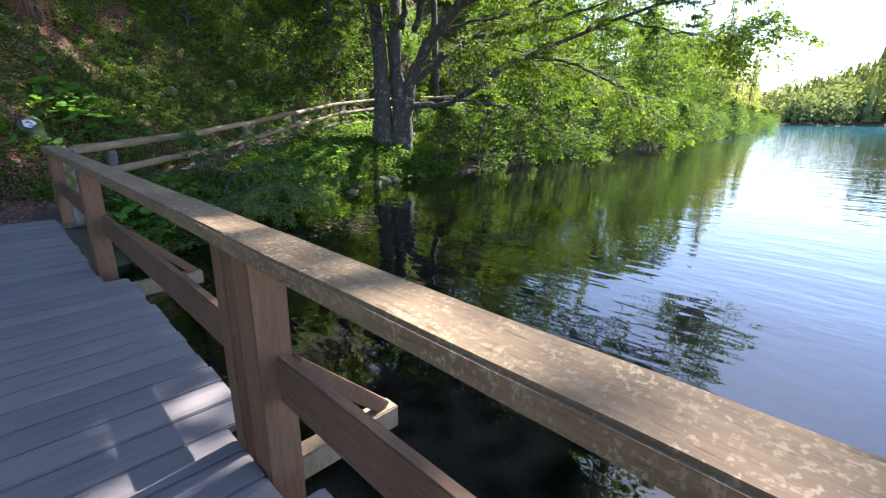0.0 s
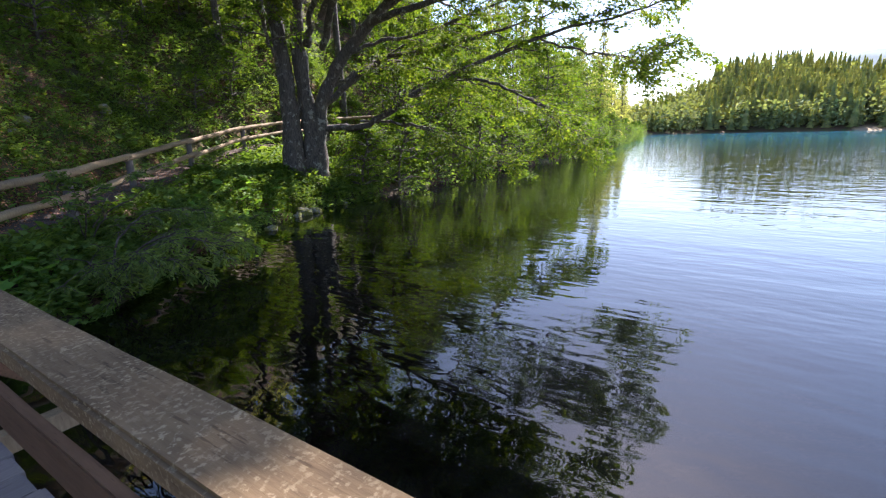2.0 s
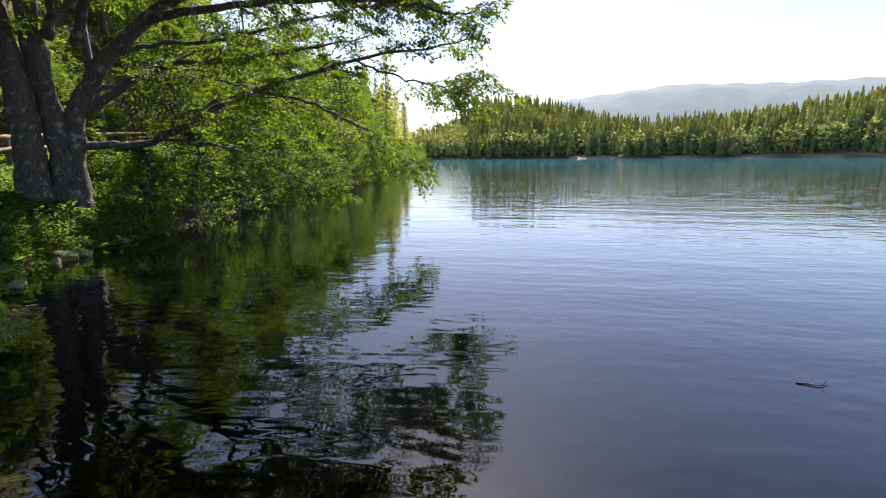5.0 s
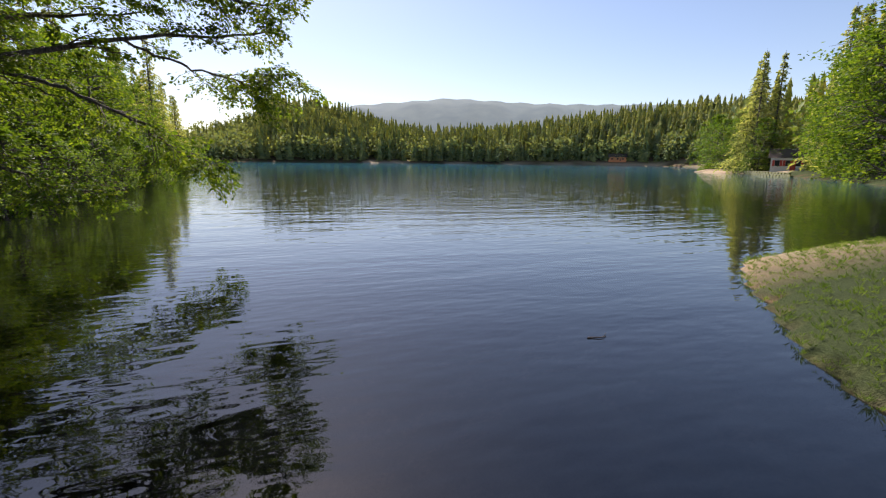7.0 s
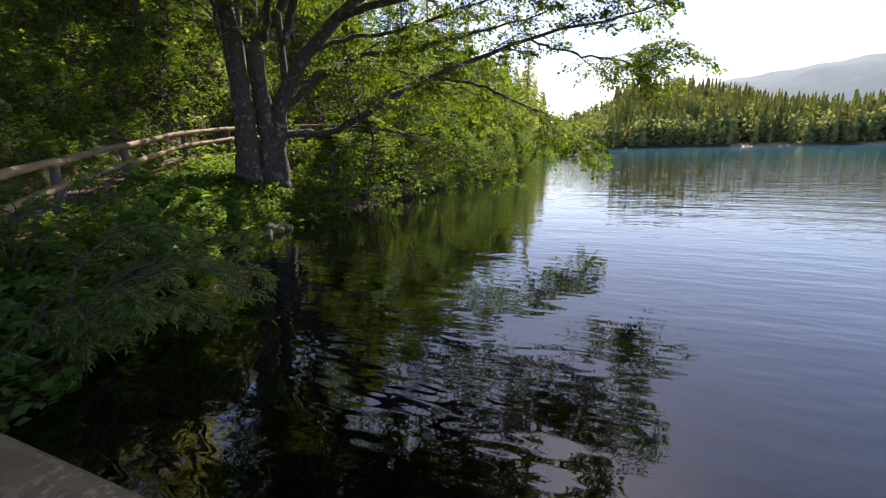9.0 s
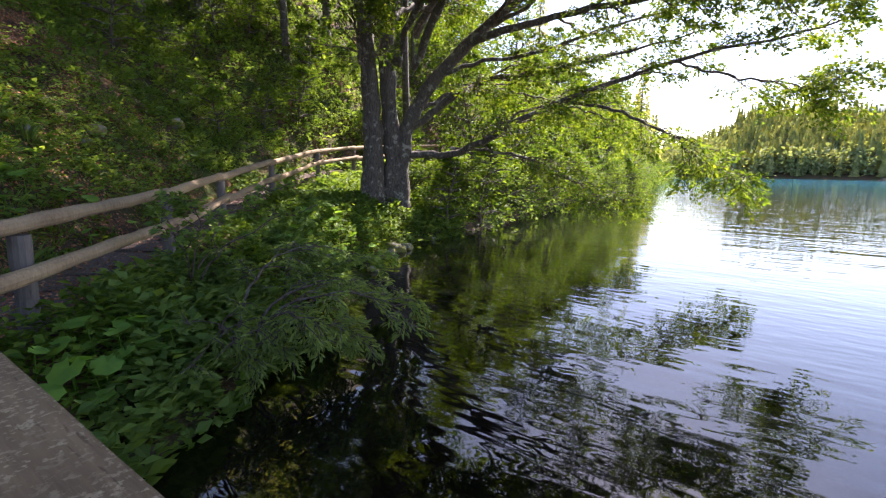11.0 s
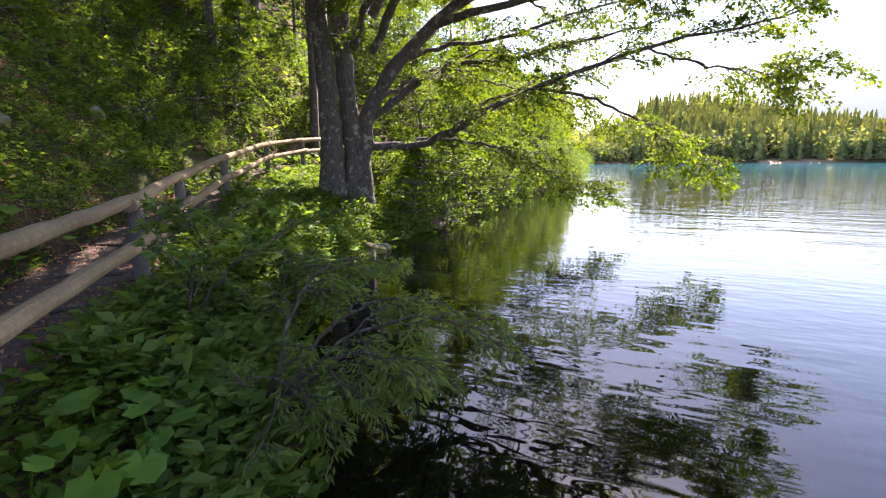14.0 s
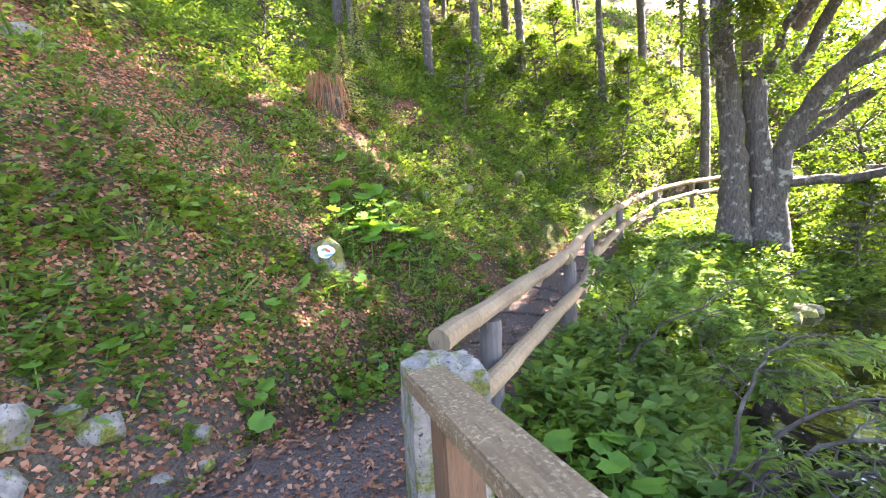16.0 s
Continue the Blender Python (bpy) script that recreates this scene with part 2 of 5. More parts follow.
def under(name, data, parent, label="", place=None):
    ob = new(name, data)
    ob.parent = parent
    if place is not None:
        ob.matrix_local = place
    return tagged(ob, label) if label else ob


def part(name, bm, material, parent, label="", place=None, smooth=False):
    me = bpy.data.meshes.new(name)
    bm.to_mesh(me)
    bm.free()
    for p in me.polygons:
        p.use_smooth = smooth
    me.materials.append(material)
    return under(name, me, parent, label, place)


def beam_bm(p, q, wide, tall, bevel=0.008, up=(0, 0, 1), wear=0.0, cuts=1, seed=0):
    """A squared timber from p to q with broken edges; worn ones waver a little."""
    p, q = Vector(p), Vector(q)
    y = (q - p).normalized()
    x = y.cross(Vector(up)).normalized()
    z = x.cross(y)
    bm = bmesh.new()
    bmesh.ops.create_cube(bm, size=1)
    m = Matrix(((x.x, y.x, z.x), (x.y, y.y, z.y), (x.z, y.z, z.z))).to_4x4()
    bmesh.ops.scale(bm, vec=(wide, (q - p).length, tall), verts=bm.verts)
    if cuts > 1:
        long = [ed for ed in bm.edges if abs((ed.verts[0].co - ed.verts[1].co).y) > 1e-4]
        bmesh.ops.subdivide_edges(bm, edges=long, cuts=cuts)
    if bevel:
        sharp = [ed for ed in bm.edges if len(ed.link_faces) == 2 and ed.calc_face_angle() > 0.5]
        bmesh.ops.bevel(bm, geom=sharp, offset=bevel, segments=2, affect="EDGES")
    if wear:
        for v in bm.verts:
            v.co += wear * noise.noise_vector(v.co * 4 + Vector((seed * 7.1, 0, 0)))
    bmesh.ops.transform(bm, matrix=Matrix.Translation((p + q) / 2) @ m, verts=bm.verts)
    return bm


def tubes(paths, sides=8):
    """Tapering limbs: each path is (points, radii). Returns verts and quad faces."""
    verts, faces, base = [], [], 0
    turn = np.linspace(0, 2 * np.pi, sides, endpoint=False)
    for pts, radii in paths:
        pts = np.asarray(pts, float)
        along = np.gradient(pts, axis=0)
        along /= np.linalg.norm(along, axis=1)[:, None] + 1e-9
        ref = np.array((0.31, 0.9, 0.2)) if abs(along[0, 2]) > 0.7 else np.array((0, 0, 1.0))
        u = np.cross(along, ref)
        u /= np.linalg.norm(u, axis=1)[:, None] + 1e-9
        w = np.cross(along, u)
        ring = pts[:, None] + np.asarray(radii)[:, None, None] * (np.cos(turn)[None, :, None] * u[:, None] + np.sin(turn)[None, :, None] * w[:, None])
        verts.append(ring.reshape(-1, 3))
        i, j = np.meshgrid(np.arange(len(pts) - 1), np.arange(sides), indexing="ij")
        k = (j + 1) % sides
        faces.append(base + np.stack([i * sides + j, i * sides + k, (i + 1) * sides + k, (i + 1) * sides + j], -1).reshape(-1, 4))
        base += len(pts) * sides
    return np.concatenate(verts), np.concatenate(faces)


def leaves(places, ways, ups, sizes, narrow=0.55, fold=0.25):
    """Folded four-cornered leaves: one for each place, its way, its upper side and its length."""
    ways = ways / (np.linalg.norm(ways, axis=1)[:, None] + 1e-9)
    side = np.cross(ways, ups)
    side /= np.linalg.norm(side, axis=1)[:, None] + 1e-9
    up = np.cross(side, ways)
    s = sizes[:, None]
    v = np.stack([places, places + s * (0.48 * ways + narrow * 0.5 * side + fold * 0.4 * up), places + s * ways,
                  places + s * (0.48 * ways - narrow * 0.5 * side + fold * 0.4 * up)], 1).reshape(-1, 3)
    b = np.arange(len(places))[:, None] * 4
    f = np.concatenate([b + [0, 1, 2], b + [0, 2, 3]], 1).reshape(-1, 3)
    return v, f


def curve_points(controls, n=24):
    """A smooth line through a few control points."""
    c = np.asarray(controls, float)
    c = np.vstack([2 * c[0] - c[1], c, 2 * c[-1] - c[-2]])
    out = []
    spans = len(c) - 3
    for u in np.linspace(0, spans - 1e-6, n):
        i = int(u)
        f = u - i
        a, b, d, g = c[i : i + 4]
        out.append(0.5 * (2 * b + (d - a) * f + (2 * a - 5 * b + 4 * d - g) * f**2 + (3 * b - a - 3 * d + g) * f**3))
    return np.array(out)


# ---- ground ----
ALONG, ACROSS = np.array((0.757, 0.653)), np.array((-0.653, 0.757))   # along the trail, up the hill


def shore_n(s):
    return np.interp(s, [-8, 0, 5, 7, 9.2, 11.6, 20, 40, 122], [-0.6, -1.15, -1.5, -1.9, -2.65, -4.3, -10.4, -26, -82])


def trail_n(s):
    return np.interp(s, [-8, 9.5, 13, 15.5, 20, 40, 122], [0.35, 0.4, -0.2, -1.0, -5.0, -20, -74])


def trail_z(s):
    return np.interp(s, [-2, 1.5, 3.8, 6.4, 9.5, 13, 16, 30, 60], [-0.06, -0.06, 0.05, 0.24, 0.58, 1.05, 1.3, 1.6, 1.6])


def on_plan(s, n):
    return s * ALONG + n * ACROSS


north = [tuple(on_plan(s, shore_n(s) + 0.25 * math.sin(2.1 * s) + 0.012 * s * math.sin(0.37 * s))) for s in (0.2, 2, 4, 5.5, 7, 8, 9.2, 10.4, 11.6, 14, 17, 21, 26, 32, 40, 50, 62, 76, 92, 108, 122)]
LAKE = [(-7, -0.9), (-1, -0.95)] + north + [(150, 22), (160, 40), (190, 62), (250, 80), (310, 70), (338, 0), (335, -90), (310, -190), (250, -250), (180, -262), (128, -200), (100, -130), (92, -106), (75, -101),
        (54, -88), (38, -74), (24, -58), (10, -36), (6.5, -22), (7.6, -18), (6.9, -14.5), (5.9, -13.2), (4.9, -12.3), (2.9, -10.4), (1.6, -9.7), (-7, -9.6)]


def lake_distance(x, y):
    """Metres to the shoreline; negative in the lake."""
    p = np.stack([x, y], -1)
    ring = np.array(LAKE)
    near, inside = np.full(x.shape, 1e9), np.zeros(x.shape, bool)
    for a, b in zip(ring, np.roll(ring, -1, 0)):
        ab = b - a
        u = np.clip(((p - a) @ ab) / (ab @ ab), 0, 1)
        near = np.minimum(near, np.linalg.norm(p - a - u[..., None] * ab, axis=-1))
        if a[1] != b[1]:
            hit = ((a[1] > y) != (b[1] > y)) & (x < ab[0] * (y - a[1]) / ab[1] + a[0])
            inside ^= hit
    return np.where(inside, -near, near)


def wavy(x, y, scale, seed=0.0):
    return np.sin(x / scale + seed) * np.sin(y / scale * 1.13 + 2 * seed) + 0.5 * np.sin(x / scale * 2.3 + y / scale * 1.1 + seed) * np.cos(y / scale * 1.9 - seed)


HILLS = [(470, -25, 37, 60), (400, -260, 14, 80), (330, -330, 16, 60), (240, -350, 20, 60), (100, 110, 30, 40)]


def height(x, y):
    x, y = np.asarray(x, float), np.asarray(y, float)
    d = lake_distance(x, y)
    s, n = x * ALONG[0] + y * ALONG[1], x * ACROSS[0] + y * ACROSS[1]
    edge, foot = trail_n(s), trail_n(s) + 1.35
    tz = trail_z(s)
    bank = WATER_Z + (tz - WATER_Z) * np.clip(d / np.maximum(edge - shore_n(s) - 0.2, 0.5), 0, 1) ** 0.75
    rise = np.maximum(n - foot, 0)
    slope = tz + 1.05 * np.minimum(rise, 3.5) + 0.72 * np.maximum(rise - 3.5, 0) - 0.25 * np.clip(1 - rise / 0.5, 0, 1) * (rise > 0)
    slope = slope + np.clip(rise / 1.5, 0, 1) * (0.16 * wavy(x, y, 0.9) + 0.3 * wavy(x, y, 2.7, 1.3))
    near = np.where(n < edge, bank, slope) + 0.025 * wavy(x, y, 0.5, 0.4) * np.clip(d, 0, 1)
    far = WATER_Z + 1.0 * np.clip(d / 4, 0, 1) + 0.05 * np.maximum(d - 8, 0).clip(0, 60) + np.clip(d / 40, 0, 1) * wavy(x, y, 23)
    for hx, hy, hh, hw in HILLS:
        far = far + hh * np.exp(-((x - hx) ** 2 + (y - hy) ** 2) / (2 * hw**2)) * np.clip(d / 30, 0, 1)
    hill = np.where((n > shore_n(s) - 1.0) & (s < 70), 1.0, 0.0)
    reach = np.clip((110 - np.hypot(x, y)) / 50, 0, 1)
    south = WATER_Z + 0.75 * np.clip(d / 2.2, 0, 1) ** 0.8
    south = south + (far - south) * np.clip((np.hypot(x - 3, y + 12) - 12) / 14, 0, 1)
    land = np.where(hill > 0, near * reach + far * (1 - reach), np.where((y < 0), south, far))
    bed = WATER_Z - 0.1 - 0.42 * np.minimum(-d, 5) - 0.02 * np.clip(-d - 5, 0, 100) + 0.05 * wavy(x, y, 0.4) * np.clip(-d, 0, 1)
    return np.where(d > 0, land, bed)


def ground_sheet():
    count = 330
    u = np.linspace(-1, 1, count)
    gx, gy = 5 + 6.5 * np.sinh(5.5 * u), 1 + 6.0 * np.sinh(5.5 * u)
    x, y = np.meshgrid(gx, gy, indexing="ij")
    z = height(x, y)
    v = np.stack([x, y, z], -1).reshape(-1, 3)
    i, j = np.meshgrid(np.arange(count - 1), np.arange(count - 1), indexing="ij")
    f = np.stack([i * count + j, (i + 1) * count + j, (i + 1) * count + j + 1, i * count + j + 1], -1).reshape(-1, 4)
    me = mesh_of("ground", v, f, GROUND, True)
    s, n, d = x * ALONG[0] + y * ALONG[1], x * ACROSS[0] + y * ACROSS[1], lake_distance(x, y)
    mid = n - trail_n(s)
    trail = np.clip(1.3 - np.abs(mid - 0.62) * 1.6, 0, 1) * (s > -6) * (np.hypot(x, y) < 60)
    trail = np.maximum(trail, np.clip(1.4 - np.hypot(x + 0.9, y - 0.3) / 1.6, 0, 1))
    sand = np.clip(1.6 - np.hypot((x - 10.5) / 4.6, (y + 17.0) / 4.6), 0, 1) + np.clip(1.5 - d / 6, 0, 1) * (x > 60) * (y < -60) * (d > 0)
    grass = (np.clip((-8.5 - y) / 2, 0, 1) * (x > -40) * (d > 0) * (np.hypot(x, y) < 200)) * (1 - np.clip(sand, 0, 1))
    col = np.stack([np.clip(trail, 0, 1), np.clip(grass, 0, 1), np.clip(sand, 0, 1), np.ones_like(x)], -1).reshape(-1, 4)
    layer = me.color_attributes.new("cover", "FLOAT_COLOR", "POINT")
    layer.data.foreach_set("color", col.astype(np.float32).ravel())
    thing("ground", "forest ground of soil, leaf litter and moss round the lake", "ground", kind="structure", data=me)


ground_sheet()
bm = bmesh.new()
bmesh.ops.create_grid(bm, x_segments=8, y_segments=8, size=1)
bmesh.ops.scale(bm, vec=(600, 600, 1), verts=bm.verts)
me = bpy.data.meshes.new("lake")
bm.to_mesh(me)
bm.free()
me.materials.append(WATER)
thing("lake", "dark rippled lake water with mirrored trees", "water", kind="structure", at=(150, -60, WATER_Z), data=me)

# ---- footbridge ----
DECK_END, STEP_Y = -0.35, -3.69


def planks(parent, x0, x1, y0, y1, z, wide, seed):
    """Boards laid across the bridge, each with its own edges and a little play."""
    rng = random.Random(seed)
    shapes = []
    for k in range(4):
        bm = beam_bm((-0.5, 0, 0), (0.5, 0, 0), wide - 0.008, 0.045, 0.006, wear=0.0025, cuts=5, seed=seed + k)
        me = bpy.data.meshes.new("plank")
        bm.to_mesh(me)
        bm.free()
        me.materials.append(DECK_WOOD)
        shapes.append(me)
    y = y0 + wide / 2
    while y < y1:
        end = x1 if all(abs(y - q) > 0.2 for q in (-10.1, -6.65, -6.47)) else 0.025
        m = pose((x0 + end) / 2 + rng.uniform(-0.012, 0.012), y, z - 0.0225 + rng.uniform(-0.003, 0.003), 0, 0, rng.uniform(-0.25, 0.25))
        under("plank", rng.choice(shapes), parent, place=m @ Matrix.Diagonal((end - x0, 1, 1, 1)))
        y += wide


deck = thing("footbridge_deck", "grey weathered plank deck of a lakeside footbridge", "deck", kind="structure")
planks(deck, -2.45, 0.15, -11.9, STEP_Y - 0.1, 0.0, 0.2, 1)
planks(deck, -2.45, -0.02, STEP_Y, DECK_END, -0.02, 0.29, 2)
for x in (-2.3, -1.2, -0.15):
    part("bearer", beam_bm((x, -11.9, -0.185), (x, DECK_END - 0.05, -0.185), 0.16, 0.2), RAIL_WOOD, deck, "dark timber bearer")
for y in (-10.5, -7.2, -4.1, -1.2):
    for x in (-2.3, -0.15):
        part("pile", beam_bm((x, y, -2.6), (x, y, -0.285), 0.18, 0.18, up=(1, 0, 0)), RAIL_WOOD, deck, "dark timber pile standing in the water")

POSTS = [(0.1, -10.1), (0.1, -6.65), (0.065, -3.24), (0.1, -0.26)]
STUBS = [-10.1, -6.8, -3.9]


def railing():
    rail = thing("wooden_railing", "brown timber railing with a broad lichen-spotted handrail", "railing")
    ends = [-11.9, -6.64, 0.0]
    for k, (p, q) in enumerate(zip(ends, ends[1:])):
        dx = 0.012 if k == 0 else 0.0
        up, lap = (0.004, 0.012) if k == 0 else (0.0, 0.0)
        part("handrail", beam_bm((0.085 + dx, p, 0.918 + up), (0.085 - dx, q + lap, 0.918 + up), 0.17, 0.064, 0.009, wear=0.004, cuts=26, seed=k), CAP_WOOD, rail, "greyed handrail with pale lichen and long cracks")
    for x, y in POSTS:
        foot = -0.42 if y < -1 else -0.08
        part("post", beam_bm((x, y, foot), (x, y, 0.885), 0.13, 0.14, 0.008, up=(1, 0, 0), wear=0.003, cuts=6, seed=int(y * 10)), POST_WOOD, rail)
    part("post", beam_bm((0.085, -6.47, -0.3), (0.085, -6.47, 0.885), 0.11, 0.13, 0.008, up=(1, 0, 0), wear=0.004, cuts=6, seed=3), POST_WOOD, rail, "cracked second post under the joint of the handrail")
    for y in (-11.5, -8.6, -5.5, -2.1):
        a, b = {-11.5: (-11.9, -10.17), -8.6: (-10.03, -6.73), -5.5: (-6.4, -3.32), -2.1: (-3.16, -0.33)}[y]
        part("middle_rail", beam_bm((0.12, a, 0.4), (0.12, b, 0.4), 0.045, 0.19, 0.006, wear=0.003, cuts=10, seed=int(y)), RAIL_WOOD, rail)
    for y in STUBS:
        part("outrigger", beam_bm((-0.4, y + 0.2, -0.12), (0.72, y + 0.2, -0.12), 0.1, 0.12, 0.006), LOG_WOOD, rail, "pale squared beam jutting out under the deck")
        part("brace", beam_bm((0.66, y + 0.2, -0.06), (0.17, y + 0.1, 0.42), 0.07, 0.05, 0.005, up=(0, 1, 0)), RAIL_WOOD, rail, "slanting brace from beam to post")


railing()


def rough_stone(name, size, material, seed, flat=0.0, cuts=3):
    """A broken stone block."""
    bm = bmesh.new()
    bmesh.ops.create_cube(bm, size=1)
    bmesh.ops.subdivide_edges(bm, edges=bm.edges[:], cuts=cuts, use_grid_fill=True)
    for v in bm.verts:
        round_ = v.co.normalized() * 0.62
        v.co = v.co.lerp(round_, 0.8 - 0.75 * flat)
        v.co += 0.2 * (1.05 - flat) * noise.noise_vector(v.co * 2.1 + Vector((seed * 3.7, seed, 0)))
        v.co += 0.03 * noise.noise_vector(v.co * 7 + Vector((0, seed * 2.3, 0)))
        v.co = Vector((v.co.x * size[0], v.co.y * size[1], v.co.z * size[2]))
    me = bpy.data.meshes.new(name)
    bm.to_mesh(me)
    bm.free()
    me.materials.append(material)
    return me


pillar = thing("stone_pillar", "pale mossy limestone pillar at the end of the railing", "pillar", at=(0.235, 0.24, 0), data=rough_stone("stone_pillar", (0.33, 0.4, 1.1), STONE, 4, 0.93, 7))
pillar.location.z = 0.33
pillar.rotation_euler.z = radians(-8)

# ---- log fence along the trail ----
FENCE = [(0.94, 1.15, 0.0), (2.72, 2.64, 0.12), (4.52, 4.5, 0.3), (6.98, 6.47, 0.62), (9.98, 8.28, 1.08), (12.5, 9.2, 1.3), (15.4, 9.7, 1.5), (19.0, 9.9, 1.7)]


def log_mesh(name, p, q, r0, r1, material, seed, sides=12):
    rng = np.random.default_rng(seed)
    p, q = np.array(p, float), np.array(q, float)
    n = 14
    u = np.linspace(0, 1, n)
    pts = p + (q - p) * u[:, None] + np.r_[np.zeros((1, 3)), rng.normal(0, 0.004, (n - 2, 3)), np.zeros((1, 3))]
    r = r0 + (r1 - r0) * u + rng.normal(0, 0.002, n)
    way = (q - p) / np.linalg.norm(q - p)
    pts = np.vstack([pts[0] - way * 0.001, pts[0], pts[1:-1], pts[-1], pts[-1] + way * 0.001])
    r = np.r_[r[0] * 0.05, r[0], r[1:-1], r[-1], r[-1] * 0.05]
    v, f = tubes([(pts, r)], sides)
    return mesh_of(name, v, f, material, False)


def log_fence():
    fence = thing("log_fence", "peeled log fence with two rails beside the forest trail", "fence")
    top = [np.array((x, y, z + 0.84 + 0.02 * math.sin(3 * x))) for x, y, z in FENCE]
    for k, (x, y, z) in enumerate(FENCE):
        under("post", log_mesh("post", (x, y, z - 0.35), (x + 0.01, y, top[k][2] - 0.055), 0.078, 0.074, LOG_POST, k), fence, "grey round post")
    start = np.array((0.40, 0.70, 0.83))
    for k, (p, q) in enumerate(zip([start] + top[1:], top[1:])):
        w = (q - p) / np.linalg.norm(q - p)
        under("top_rail", log_mesh("top_rail", p - (0.14 if k else 0) * w, q + 0.1 * w + np.array((0, 0, 0.03)), 0.072, 0.06, LOG_WOOD, 20 + k), fence, "pale peeled log")
    off = np.array((0.085, -0.1, 0))
    low = [np.array((x, y, z + 0.46)) + off for x, y, z in FENCE]
    first = low[0] + (low[0] - low[1]) * 0.21 + np.array((0.0, 0.0, 0.03))
    for k, (p, q) in enumerate(zip([first] + low[1:], low[1:])):
        w = (q - p) / np.linalg.norm(q - p)
        under("lower_rail", log_mesh("lower_rail", p - (0.1 if k else 0) * w, q + 0.12 * w + np.array((0, 0, 0.05)), 0.068, 0.058, LOG_WOOD, 40 + k), fence, "pale peeled log")


log_fence()

# ---- trees ----


def spray(rng, base, tip, count, size, spread, droop, material_up=(0, 0, 1)):
    """Leaves in a flat spray along a twig."""
    base, tip = np.asarray(base, float), np.asarray(tip, float)
    u = rng.uniform(0.1, 1.0, count)[:, None]
    way = (tip - base) / (np.linalg.norm(tip - base) + 1e-9)
    side = np.cross(way, (0, 0, 1.0))
    side /= np.linalg.norm(side) + 1e-9
    w = rng.uniform(-1, 1, count)[:, None]
    p = base + (tip - base) * u + side * w * spread * (1.1 - 0.8 * u) + rng.normal(0, 0.05 * spread + 0.01, (count, 3)) * (1, 1, 1.9)
    p[:, 2] -= droop * (np.abs(w[:, 0]) ** 1.5) * spread
    d = way + side * w * 1.2 + rng.normal(0, 0.35, (count, 3))
    d[:, 2] -= 0.25
    up = np.array((0, 0, 1.0)) + rng.normal(0, 0.75, (count, 3))
    return p, d, up, rng.uniform(0.65, 1.25, count) * size


def branch_out(rng, line, radii, count, length, droop, depth, limbs, sprays, leaf):
    """Side branches along a limb, and twigs with leaves on the last ones."""
    n = len(line)
    for k in range(count):
        i = int(n * (0.3 + 0.7 * (k + rng.uniform(0, 1)) / count))
        i = min(i, n - 2)
        way = line[i + 1] - line[i]
        way /= np.linalg.norm(way) + 1e-9
        side = np.cross(way, (0, 0, 1.0))
        side /= np.linalg.norm(side) + 1e-9
        turn = rng.choice((-1, 1)) * rng.uniform(0.5, 1.1)
        d = way * rng.uniform(0.5, 0.9) + side * turn + np.array((0, 0, rng.uniform(-0.25, 0.45)))
        d /= np.linalg.norm(d)
        reach = length * rng.uniform(0.6, 1.15) * (1.15 - 0.5 * i / n)
        steps = 7 if depth else 4
        u = np.linspace(0, 1, steps)[:, None]
        pts = line[i] + d * reach * u + np.array((0, 0, -droop * reach)) * u**2 + rng.normal(0, 0.035 * reach, (steps, 3)) * u
        r = max(radii[i] * 0.55, 0.006)
        rr = np.linspace(r, max(r * 0.25, 0.003), steps)
        limbs.append((pts, rr))
        if depth:
            branch_out(rng, pts, rr, leaf["twigs"], length * 0.42, droop * 1.2, depth - 1, limbs, sprays, leaf)
        else:
            sprays.append(spray(rng, pts[0], pts[-1], leaf["count"], leaf["size"], reach * leaf["spread"], 0.3))


def joined_leaves(sprays, narrow=0.6):
    p, d, u, s = (np.concatenate(c) for c in zip(*sprays))
    return leaves(p, d, u, s, narrow)


